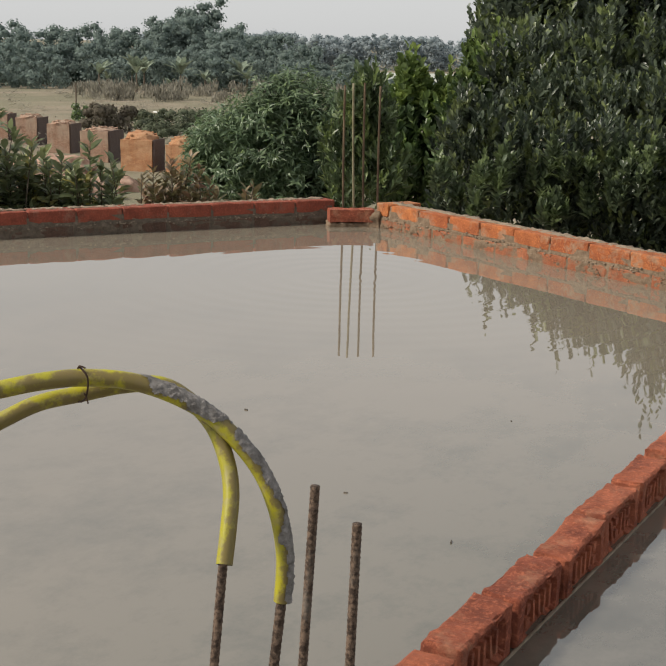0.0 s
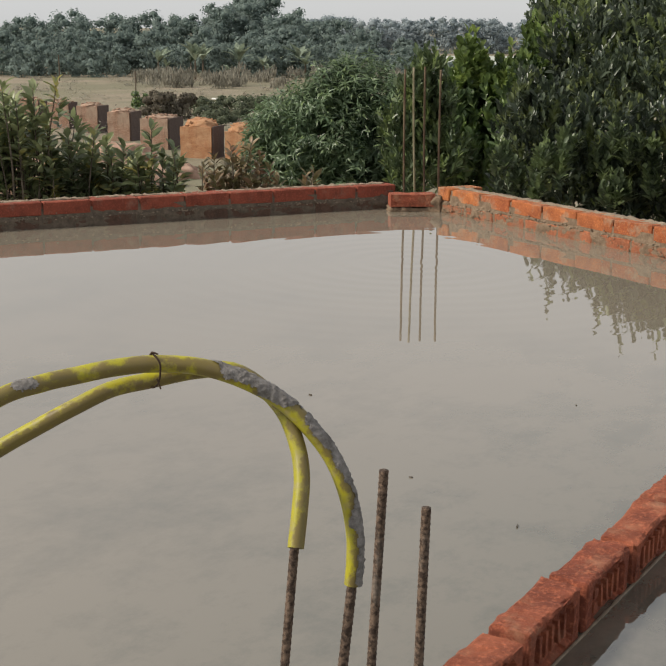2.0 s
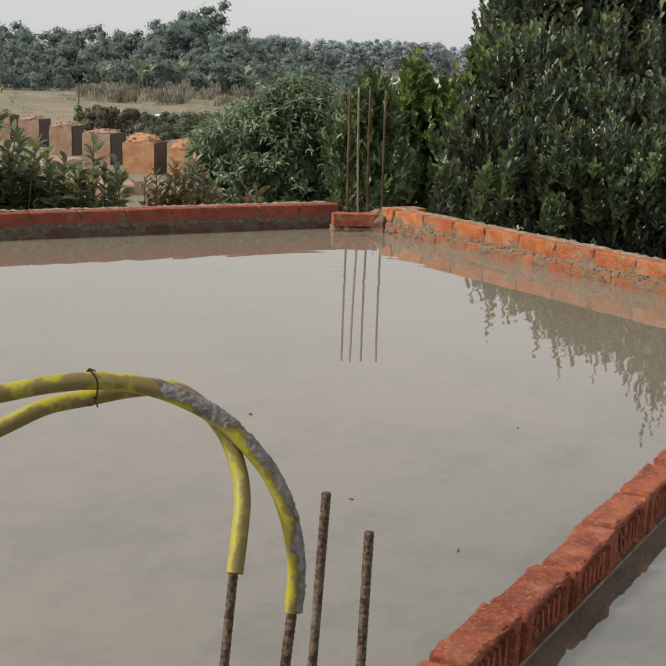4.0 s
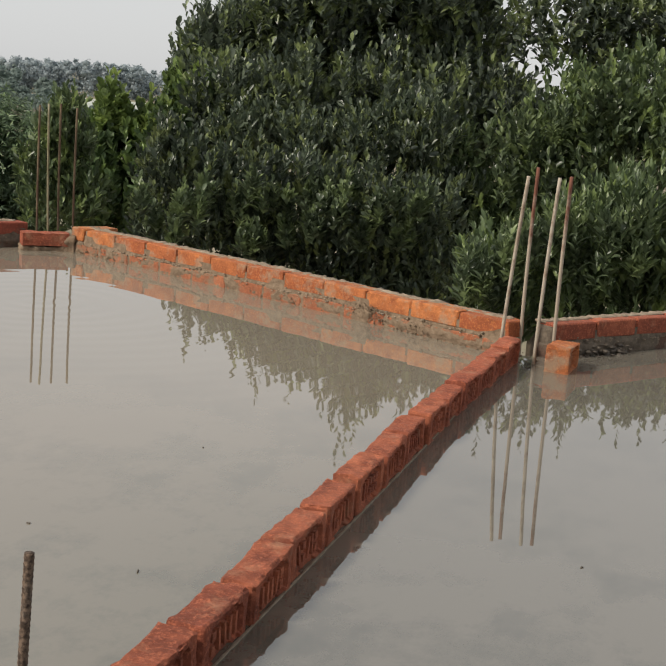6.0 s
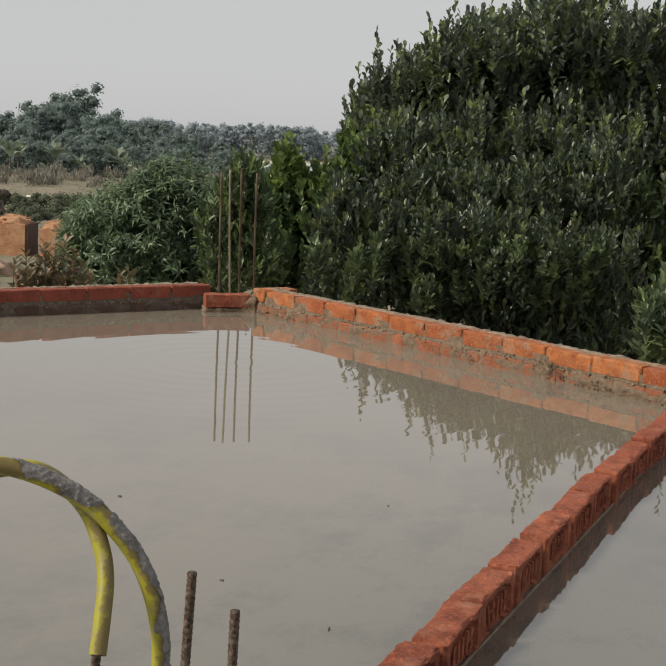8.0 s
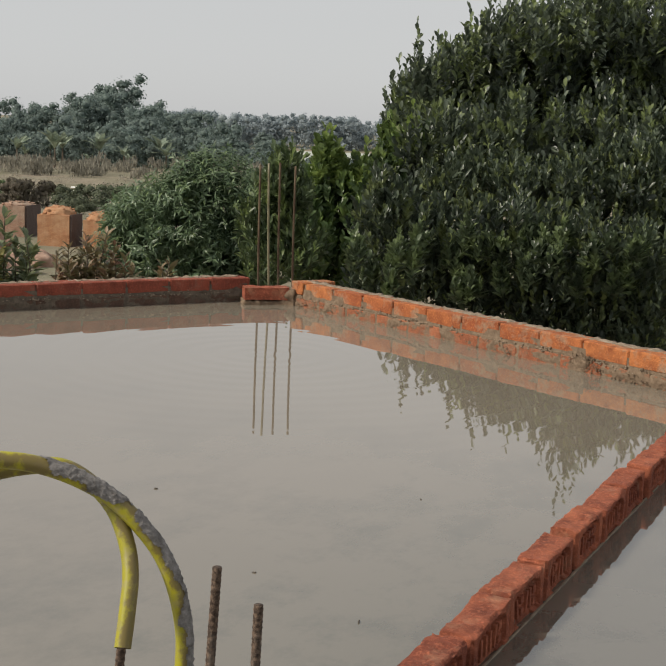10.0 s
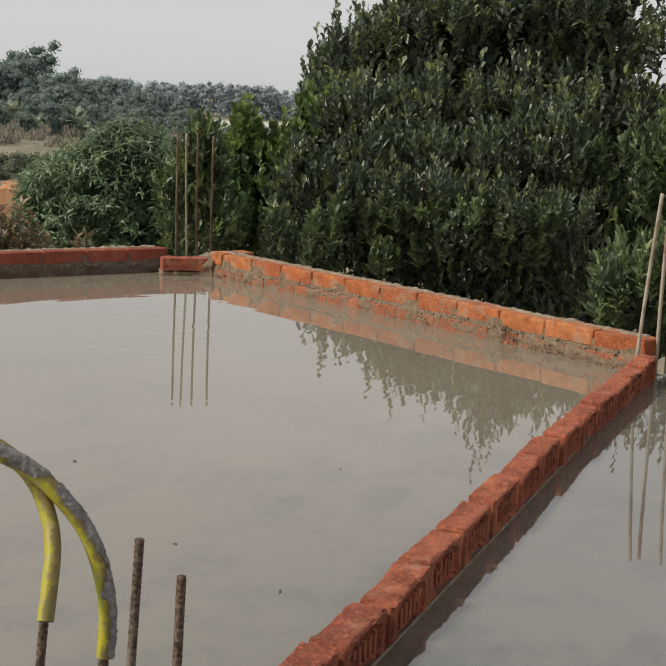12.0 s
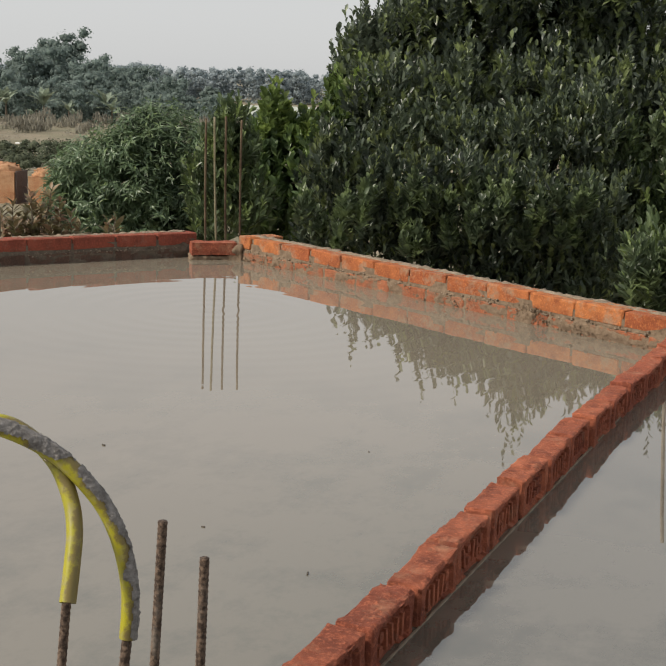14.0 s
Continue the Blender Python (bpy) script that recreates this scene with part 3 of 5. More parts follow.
# ---- steel bars ----
def bar(foot, top, radius, material, label, group, ribs=True, bend=0.0):
    foot, top = Vector(foot), Vector(top)
    length = (top - foot).length
    step = 0.0022 if ribs else 0.05
    n = max(8, int(length / step))
    side = (top - foot).cross(Vector((0, 1, 0))).normalized()
    pts = [foot.lerp(top, i / n) + side * (bend * math.sin(math.pi * i / n)) for i in range(n + 1)]

    def rad(i, a):
        w = math.sin(2 * math.pi * i * step / 0.0080 + (2 * a if math.sin(a) > 0 else -2 * a))
        return radius * (1 + 0.13 * max(0, w) + 0.09 * (abs(math.cos(a)) > 0.96))
    ob = part("rebar", tube(pts, rad if ribs else radius, 12 if ribs else 8), material, None, "", True)
    return tagged(ob, label, "rebar", group)


bar((-0.865, 1.403, -0.060), (-0.848, 1.426, 0.478), 0.0062, RUST, "short rusty ribbed steel bar standing in the water", "bars of the near column")
bar((-0.774, 1.383, -0.060), (-0.769, 1.401, 0.449), 0.0062, RUST, "short rusty ribbed steel bar standing in the water", "bars of the near column")
bar((-0.832, 1.110, -0.060), (-0.810, 1.155, 0.477), 0.0052, RUST, "rusty ribbed steel bar sleeved by a yellow conduit", "bars of the near column")
bar((-0.804, 1.186, -0.060), (-0.779, 1.234, 0.409), 0.0060, RUST, "rusty ribbed steel bar sleeved by a yellow conduit", "bars of the near column")
bar((-3.834, 6.807, -0.06), (-3.842, 6.805, 0.816), 0.0065, RUST_FAR, "thin rusty starter bar at the roof corner", "bars of the corner column", False, 0.004)
bar((-3.744, 6.782, -0.06), (-3.766, 6.771, 0.828), 0.0065, DULL_STEEL, "thin rusty starter bar at the roof corner", "bars of the corner column", False, 0.004)
bar((-3.745, 6.897, -0.06), (-3.756, 6.893, 0.830), 0.0065, RUST_FAR, "thin rusty starter bar at the roof corner", "bars of the corner column", False, 0.004)
bar((-3.643, 6.886, -0.06), (-3.647, 6.886, 0.814), 0.0065, RUST_FAR, "thin rusty starter bar at the roof corner", "bars of the corner column", False, 0.004)
bar((-0.833, 5.315, -0.06), (-0.766, 5.207, 0.756), 0.0075, PALE_STEEL, "cement-splashed starter bar leaning at the divider's end", "bars of the far column", False, 0.004)
bar((-0.766, 5.451, -0.06), (-0.750, 5.338, 0.787), 0.0075, STEEL_HALF, "cement-splashed starter bar leaning at the divider's end", "bars of the far column", False, 0.004)
bar((-0.678, 5.257, -0.06), (-0.645, 5.221, 0.760), 0.0075, PALE_STEEL, "cement-splashed starter bar leaning at the divider's end", "bars of the far column", False, 0.004)
bar((-0.616, 5.375, -0.06), (-0.605, 5.262, 0.766), 0.0075, STEEL_HALF, "cement-splashed starter bar leaning at the divider's end", "bars of the far column", False, 0.004)


# ---- yellow conduits ----
def conduit(keys, radius, label, seed, bias):
    pts = spline(keys, 30)
    ob = part("conduit", tube(pts, radius, 16, False), YELLOW, None, "", True)
    tagged(ob, label, "conduit", "yellow conduits")
    # dried cement stuck along the upper and outer side
    src = tube(pts, lambda i, a: radius + 0.0007 + 0.0022 * max(0, noise.fractal(pts[i] * 190 + Vector((a * 2, seed, 0)), 1, 2, 4)), 36, False)
    n = len(pts)
    kill = []
    for f in src.faces:
        c = f.calc_center_median()
        near = min(range(n), key=lambda i: (pts[i] - c).length_squared)
        way = (c - pts[near]).normalized()
        w = noise.fractal(c * 26 + Vector((seed, 0, 0)), 1, 2, 4) * 0.5 + way.z * 0.26 + way.x * 0.34 + bias(near / n)
        if w < 0.30:
            kill.append(f)
    bmesh.ops.delete(src, geom=kill, context="FACES")
    left = set(src.faces)
    while left:
        piece, todo = [], [left.pop()]
        while todo:
            f = todo.pop()
            piece.append(f)
            for e in f.edges:
                for g in e.link_faces:
                    if g in left:
                        left.discard(g)
                        todo.append(g)
        if len(piece) < 120:
            continue
        bm, seen_at = bmesh.new(), {}
        for f in piece:
            for v in f.verts:
                if v not in seen_at:
                    seen_at[v] = bm.verts.new(v.co)
            bm.faces.new([seen_at[v] for v in f.verts])
        part("cement_crust", bm, CRUST, ob, "grey dried cement crust", True)
    src.free()
    return ob


conduit([(-1.62, 0.42, -0.05), (-1.55, 0.50, 0.22), (-1.144, 0.880, 0.592), (-1.088, 0.963, 0.650), (-1.058, 1.009, 0.664), (-1.039, 1.043, 0.668), (-1.011, 1.076, 0.674), (-0.979, 1.111, 0.676), (-0.938, 1.145, 0.671), (-0.900, 1.175, 0.655), (-0.864, 1.202, 0.629), (-0.832, 1.217, 0.597), (-0.806, 1.229, 0.559), (-0.788, 1.234, 0.516), (-0.779, 1.237, 0.469), (-0.777, 1.235, 0.432), (-0.779, 1.234, 0.402)], 0.0105, "bent yellow plastic conduit crusted with dried cement", 3, lambda f: 0.07 if f > 0.49 else -0.30 + 0.3 * (0.30 < f < 0.34))
conduit([(-1.62, 0.42, -0.05), (-1.55, 0.50, 0.22), (-1.186, 0.908, 0.516), (-1.120, 0.987, 0.576), (-1.081, 1.029, 0.606), (-1.054, 1.056, 0.625), (-1.026, 1.090, 0.643), (-0.994, 1.125, 0.651), (-0.958, 1.162, 0.659), (-0.923, 1.189, 0.659), (-0.892, 1.206, 0.639), (-0.864, 1.214, 0.608), (-0.840, 1.206, 0.572), (-0.825, 1.192, 0.542), (-0.816, 1.174, 0.508), (-0.809, 1.155, 0.469)], 0.0098, "bent yellow plastic conduit tied under its twin", 9, lambda f: -0.12 if f < 0.6 else -0.3)
wire = tagged(part("tie_wire", tube(spline([(-0.969, 1.097, 0.694), (-0.959, 1.099, 0.681), (-0.969, 1.107, 0.655), (-0.992, 1.120, 0.644), (-1.005, 1.129, 0.658), (-0.992, 1.120, 0.682), (-0.972, 1.102, 0.692)], 8), 0.0012, 6), WIRE, None, "", True), "twisted dark binding wire around both conduits", "wire")
part("loose_end", tube(spline([(-0.967, 1.102, 0.662), (-0.965, 1.104, 0.654), (-0.964, 1.105, 0.649)], 6), 0.001, 6), WIRE, wire)
part("loose_end", tube(spline([(-0.971, 1.098, 0.691), (-0.967, 1.095, 0.695), (-0.960, 1.097, 0.693)], 6), 0.001, 6), WIRE, wire)

# ---- plants ----
def leaf_mesh(name, base, way, side, length, width, droop=0.10, fold=0.20, blunt=0.8, simple=False):
    """Many folded leaves in one mesh; rows of base point, direction, sideways direction, length, width."""
    n = len(base)
    up = np.cross(side, way)
    L, W = length[:, None], width[:, None]
    low, high = W * (0.62 - 0.2 * blunt), W * (0.2 + 0.32 * blunt)
    if simple:
        v = np.stack([base, base + way * L * 0.5 + side * W * 0.5, base + way * L, base + way * L * 0.5 - side * W * 0.5 + up * W * fold], 1)
        idx = np.array([(0, 1, 3), (1, 2, 3)])
    else:
        v = np.stack([base,
                      base + way * L * 0.36 + side * low + up * W * fold,
                      base + way * L * 0.36 - side * low + up * W * fold,
                      base + way * L * 0.74 + side * high + up * (W * fold - L * droop * 0.5),
                      base + way * L * 0.74 - side * high + up * (W * fold - L * droop * 0.5),
                      base + way * L - up * L * droop,
                      base + way * L * 0.5], 1)
        idx = np.array([(0, 6, 1), (0, 2, 6), (6, 3, 1), (6, 2, 4), (6, 5, 3), (6, 4, 5)])
    k = v.shape[1]
    faces = (np.arange(n)[:, None, None] * k + idx[None]).reshape(-1, 3)
    me = bpy.data.meshes.new(name)
    me.vertices.add(n * k)
    me.vertices.foreach_set("co", v.reshape(-1))
    me.loops.add(faces.size)
    me.loops.foreach_set("vertex_index", faces.reshape(-1).astype(np.int32))
    me.polygons.add(len(faces))
    me.polygons.foreach_set("loop_start", np.arange(0, faces.size, 3, dtype=np.int32))
    me.update(calc_edges=True)
    return me


def unit(a):
    return a / np.maximum(1e-9, np.linalg.norm(a, axis=1, keepdims=True))


def spiral(rng, base, axis, tall, per, leaf, slim, erect, spread, hang=0.0):
    """Leaves set in a spiral along twigs: arrays for leaf_mesh."""
    n = len(base)
    k = np.tile(np.arange(per), n)
    f = (k / max(1, per - 1))[:, None]
    C, A, T = np.repeat(base, per, 0), np.repeat(axis, per, 0), np.repeat(tall, per)[:, None]
    ref = unit(np.cross(A, unit(rng.normal(size=A.shape))))
    other = np.cross(A, ref)
    ang = k * 2.4 + np.repeat(rng.random(n) * 6.28, per)
    radial = ref * np.cos(ang)[:, None] + other * np.sin(ang)[:, None]
    way = unit(A * (erect + 0.5 * f) + radial * spread * (1.0 - 0.45 * f) + rng.normal(size=A.shape) * 0.14 - np.array([0, 0, hang]))
    side = unit(np.cross(way, A + rng.normal(size=A.shape) * 0.25))
    ln = leaf * rng.uniform(0.7, 1.2, len(C)) * (1 - 0.22 * f[:, 0])
    return C + A * f * T, way, side, ln, ln * slim * rng.uniform(0.85, 1.2, len(C))


def shoots(rng, lumps, density, per, leaf, slim, shoot, rise, erect, spread, inner, hang):
    """Leafy shoots over a crown made of lumps."""
    C, A = [], []
    for x, y, z, r in lumps:
        m = max(5, int(density * (r * r + 0.015)))
        d = unit(rng.normal(size=(m, 3)))
        bump = 1 + 0.26 * np.sin(d[:, 0] * 5 + x * 7) * np.cos(d[:, 2] * 6 + z * 5) + rng.normal(size=m) * 0.10
        rad = r * (inner + (1 - inner) * rng.random(m) ** 0.45) * bump
        C.append(np.array([x, y, z]) + d * rad[:, None])
        A.append(unit(d * 0.45 + np.array([0, 0, rise]) + rng.normal(size=(m, 3)) * 0.22))
    C, A = np.concatenate(C), np.concatenate(A)
    return spiral(rng, C, A, shoot * rng.uniform(0.5, 1.3, len(C)), per, leaf, slim, erect, spread, hang)


def leaders(rng, tips, per, leaf, slim, erect, spread):
    """Upright leafy twigs in tapering bunches that end at the tips: x, y, z, length."""
    base, axis, tall = [], [], []
    for x, y, z, length in tips:
        for i in range(9):
            a, out = rng.random() * 6.28, (0.0 if i == 0 else 0.10 + 0.22 * rng.random()) * min(1.0, length)
            lower = 0.0 if i == 0 else length * (0.18 + 2.1 * out / max(0.4, length)) * rng.uniform(0.6, 1.2)
            ln = length * rng.uniform(0.5, 0.75) if i else length
            top = np.array([x + math.cos(a) * out, y + math.sin(a) * out, z - lower])
            way = np.array([math.cos(a) * out * 0.8 + rng.normal() * 0.06, math.sin(a) * out * 0.8 + rng.normal() * 0.06, 1.0])
            way /= np.linalg.norm(way)
            base.append(top - way * ln)
            axis.append(way)
            tall.append(ln)
    return spiral(rng, np.array(base), np.array(axis), np.array(tall), per, leaf, slim, erect, spread)


def limb(a, b, r0, r1, sag, rnd):
    a, b = Vector(a), Vector(b)
    mid = a.lerp(b, 0.5) + Vector((rnd.uniform(-1, 1), rnd.uniform(-1, 1), sag)) * (b - a).length * 0.08
    pts = spline([a, mid, b], 6)
    n = len(pts)
    return tube(pts, lambda i, ang: r0 + (r1 - r0) * i / (n - 1), 7)


def leafy(name, label, category, lumps, foot, material, seed, density, per, leaf, slim, shoot, rise=0.9, erect=0.6, spread=0.55, inner=0.5, depth=0.0, thick=0.09, blunt=0.85, droop=0.08, tips=(), hang=0.0, tip_leaves=15, tip_material=None):
    """A tree or bush: trunk, limbs and a crown of leafy shoots."""
    rng, rnd = np.random.default_rng(seed), random.Random(seed)
    thing = empty(name, foot, label, category)
    base = Vector(foot)
    body = list(lumps)
    if depth:
        for x, y, z, r in lumps:
            d = Vector((x, y, 0)).normalized() * (r * 0.9 + depth)
            body.append((x + d.x, y + d.y, z - r * 0.1, r * 1.02))
    rows = shoots(rng, body, density, per, leaf, slim, shoot, rise, erect, spread, inner, hang)
    parts = [("crown", rows, material)]
    if tips:
        parts.append(("new_growth", leaders(rng, tips, tip_leaves, leaf, slim, 0.5, 0.75), tip_material or material))
    for title, arrays, skin in parts:
        ob = mesh_part(title, leaf_mesh(title, *arrays, droop=droop, blunt=blunt), skin, thing)
        ob.matrix_parent_inverse = Matrix.Translation(-base)
    cz = min(z for _, _, z, _ in lumps)
    cx, cy = sum(l[0] for l in lumps) / len(lumps), sum(l[1] for l in lumps) / len(lumps)
    back = Vector((cx, cy, 0)).normalized() * (depth + 0.25)
    fork = Vector((cx + back.x, cy + back.y, cz - 0.35))
    ob = part("trunk", limb(base, fork, thick, thick * 0.6, 0, rnd), BARK, thing, "", True)
    ob.matrix_parent_inverse = Matrix.Translation(-base)
    for x, y, z, r in lumps[::2]:
        ob = part("limb", limb(fork, (x + back.x * 0.6, y + back.y * 0.6, z + r * 0.4), thick * 0.22, 0.005, 0.3, rnd), BARK, thing, "", True)
        ob.matrix_parent_inverse = Matrix.Translation(-base)
    return thing


BIG = [(-6.42, 15.22, 0.94, 0.30), (-6.27, 15.28, 1.22, 0.30), (-6.42, 15.22, 1.19, 0.13), (-6.56, 15.16, 1.01, 0.12), (-6.33, 15.26, 1.33, 0.11), (-5.98, 15.40, 1.63, 0.23), (-5.75, 15.49, 1.81, 0.21), (-5.51, 15.57, 1.99, 0.30), (-5.19, 15.68, 2.08, 0.35), (-4.74, 15.83, 2.12, 0.43), (-4.27, 15.96, 2.39, 0.41), (-3.67, 16.11, 2.16, 0.46), (-3.25, 16.20, 2.27, 0.32), (-5.85, 15.45, 1.34, 0.57), (-5.17, 15.69, 1.69, 0.73), (-4.31, 15.95, 1.73, 0.78), (-3.44, 16.16, 1.66, 0.67)]
LOW = [(-5.03, 11.35, 0.33, 0.18), (-5.07, 11.50, 0.04, 0.29), (-4.69, 11.55, 0.00, 0.26), (-4.33, 11.70, -0.03, 0.34), (-3.85, 11.98, 0.07, 0.29), (-3.39, 11.96, -0.16, 0.42), (-3.02, 12.12, -0.35, 0.29), (-2.72, 12.17, -0.12, 0.27), (-4.23, 11.75, -0.38, 0.32), (-3.66, 11.98, -0.55, 0.36), (-3.14, 12.21, -0.72, 0.29), (-4.76, 11.53, -0.35, 0.27), (-2.52, 12.27, -0.67, 0.27), (-4.83, 11.58, -0.57, 0.28), (-4.33, 11.71, -0.66, 0.30), (-3.89, 11.88, -0.84, 0.28), (-3.39, 11.99, -0.93, 0.30), (-2.84, 12.18, -1.01, 0.28), (-5.16, 11.40, -0.52, 0.22)]
FAR_RIGHT = [(-2.08, 15.90, 1.92, 0.42), (-1.42, 15.97, 2.10, 0.47), (-0.84, 16.01, 1.70, 0.57), (-2.37, 15.86, 1.55, 0.21), (-1.55, 15.96, 1.51, 0.37), (-0.38, 16.03, 1.87, 0.68), (-2.15, 15.89, 2.42, 0.36), (-1.35, 15.98, 1.95, 0.30), (-2.63, 15.82, 1.93, 0.24), (-1.74, 15.94, 1.94, 0.42), (-0.90, 16.00, 2.12, 0.38), (-1.31, 15.98, 1.57, 0.42)]
MID_RIGHT = [(-1.66, 14.03, 0.85, 0.48), (-1.29, 13.91, 0.90, 0.47), (-0.81, 14.01, 1.05, 0.55), (-0.96, 13.88, 0.55, 0.59), (-0.29, 14.04, 0.88, 0.56), (-2.00, 14.00, 0.35, 0.38), (-2.27, 13.87, -0.30, 0.31), (-1.68, 13.89, 0.08, 0.44), (-1.96, 13.86, -0.71, 0.33), (-2.36, 13.92, -0.48, 0.23), (-2.75, 14.19, -0.16, 0.30), (-2.93, 14.14, 0.35, 0.29), (-2.67, 14.20, -0.51, 0.26), (-2.50, 14.27, -0.18, 0.37)]
UNDERGROWTH = [(-3.18, 14.29, -0.72, 0.35), (-2.94, 14.34, -0.89, 0.35), (-2.77, 14.37, -0.68, 0.35), (-3.10, 14.30, -1.15, 0.35), (-2.77, 14.37, -1.17, 0.35), (-2.51, 14.42, -0.95, 0.40), (-2.21, 14.47, -1.11, 0.40), (-1.89, 14.52, -1.08, 0.40), (-1.51, 14.56, -1.14, 0.40), (-3.39, 14.24, -1.03, 0.35)]
NEAR_RIGHT = [(-1.54, 8.90, -0.12, 0.16), (-1.31, 8.94, -0.25, 0.16), (-0.95, 8.98, 0.17, 0.22), (-0.70, 9.01, 0.27, 0.25), (-0.39, 9.03, 0.24, 0.32), (-1.03, 8.98, -0.14, 0.21), (-0.74, 9.01, -0.14, 0.24), (-0.40, 9.03, -0.16, 0.27), (-0.10, 9.04, 0.07, 0.35), (-1.56, 8.90, -0.36, 0.15), (-1.19, 8.96, 0.03, 0.15), (-1.34, 8.93, -0.49, 0.18), (-0.94, 8.99, -0.42, 0.18), (-0.55, 9.02, -0.38, 0.18), (-0.22, 9.03, -0.32, 0.21)]
SAPLING = [(-7.0, 13.82, 0.28, 0.16), (-7.04, 13.8, 0.10, 0.22), (-6.77, 13.94, 0.08, 0.24), (-7.07, 13.79, -0.28, 0.33), (-6.71, 13.97, -0.35, 0.38), (-6.51, 14.06, 0.22, 0.18), (-6.42, 14.10, -0.03, 0.30), (-6.25, 14.18, -0.52, 0.36), (-7.01, 13.82, -0.70, 0.31), (-6.55, 14.04, -0.84, 0.31)]
MANGO = [(-7.83, 12.79, 0.46, 0.27), (-8.07, 12.64, 0.39, 0.20), (-8.23, 12.54, 0.17, 0.29), (-8.51, 12.35, -0.01, 0.29), (-8.07, 12.64, -0.14, 0.49), (-7.57, 12.95, 0.16, 0.39), (-8.47, 12.38, -0.44, 0.39), (-7.86, 12.78, -0.52, 0.44), (-7.44, 13.02, -0.37, 0.39), (-8.71, 12.21, -0.15, 0.20), (-8.75, 12.19, -0.49, 0.20), (-8.39, 12.44, -0.73, 0.30), (-7.89, 12.75, -0.77, 0.30), (-7.43, 13.03, -0.71, 0.25)]
HEDGE = [(-6.17, 11.44, 0.60, 0.10), (-6.26, 11.39, 0.41, 0.14), (-6.11, 11.47, 0.29, 0.17), (-6.23, 11.41, 0.04, 0.23), (-6.08, 11.49, -0.25, 0.26), (-6.30, 11.37, -0.34, 0.26), (-6.41, 11.31, -0.01, 0.17)]
LEFT = [(-16.11, 14.97, 0.71, 0.16), (-16.43, 14.62, 0.61, 0.36), (-16.82, 14.16, 0.35, 0.57)]
BIG_LOWER = [(-5.99, 15.24, 0.75, 0.50), (-5.24, 15.44, 0.62, 0.59), (-4.54, 15.55, 0.71, 0.70), (-3.51, 15.74, 0.76, 0.82), (-2.76, 15.56, 0.91, 0.42), (-2.38, 15.12, 0.61, 0.45), (-5.53, 13.75, 0.79, 0.37), (-4.89, 14.08, 0.62, 0.54), (-4.12, 14.73, 0.74, 0.57), (-3.28, 14.88, 0.71, 0.45)]
FLANK = [(-6.08, 13.75, 0.48, 0.22), (-6.15, 13.72, 0.14, 0.25), (-5.96, 13.80, -0.08, 0.28), (-6.17, 13.71, -0.29, 0.28), (-5.90, 13.83, 0.35, 0.22), (-5.87, 13.84, 0.78, 0.16)]
LOW_BACK = [(-5.44, 13.07, 0.09, 0.33), (-4.82, 13.30, 0.43, 0.32), (-4.13, 13.59, 0.27, 0.38), (-3.53, 13.71, 0.06, 0.41), (-2.86, 13.74, -0.06, 0.32), (-5.05, 12.96, 0.41, 0.27), (-4.44, 13.19, 0.38, 0.28), (-3.75, 13.51, 0.45, 0.34), (-3.17, 13.56, 0.61, 0.36)]
BIG_TIPS = [(-6.08, 14.40, 2.29, 0.75), (-5.92, 14.47, 2.07, 0.60), (-5.52, 14.63, 2.44, 0.70), (-5.25, 14.73, 2.80, 0.80), (-5.10, 14.78, 2.57, 0.60), (-4.86, 14.86, 2.77, 0.70), (-4.75, 14.90, 2.55, 0.50), (-4.26, 15.05, 3.49, 1.05), (-4.16, 15.07, 3.34, 0.80), (-4.07, 15.10, 3.23, 0.85), (-3.93, 15.14, 2.81, 0.70), (-3.76, 15.18, 2.68, 0.60), (-3.57, 15.22, 2.86, 0.70), (-3.40, 15.26, 2.73, 0.60), (-3.25, 15.30, 2.69, 0.60), (-6.24, 14.28, 1.84, 0.60), (-6.24, 14.17, 1.47, 0.40), (-6.08, 14.45, 2.13, 0.70), (-5.83, 14.45, 2.09, 0.60), (-5.31, 13.64, 1.33, 0.55), (-4.97, 13.76, 1.49, 0.55), (-4.59, 13.90, 1.70, 0.55), (-4.14, 14.04, 1.60, 0.55), (-3.68, 14.17, 1.49, 0.55), (-3.31, 14.26, 1.38, 0.55), (-5.11, 13.71, 0.88, 0.55), (-4.68, 13.87, 1.05, 0.55), (-4.23, 14.01, 0.95, 0.55), (-3.78, 14.14, 1.03, 0.55), (-3.41, 14.24, 0.87, 0.55), (-5.63, 13.51, 0.75, 0.55), (-5.36, 13.62, 0.54, 0.55), (-4.92, 13.78, 0.57, 0.55)]
FLANK_TIPS = [(-6.25, 14.05, 1.17, 0.35), (-6.25, 13.94, 0.93, 0.35), (-6.20, 13.92, 0.95, 0.40), (-6.19, 14.03, 1.19, 0.40), (-6.28, 13.77, 0.75, 0.35), (-6.15, 13.72, 0.74, 0.40), (-6.00, 13.78, 0.82, 0.40), (-5.93, 13.82, 1.06, 0.40), (-5.85, 13.85, 1.30, 0.40), (-5.79, 13.87, 0.93, 0.40), (-6.08, 13.75, 0.48, 0.40)]
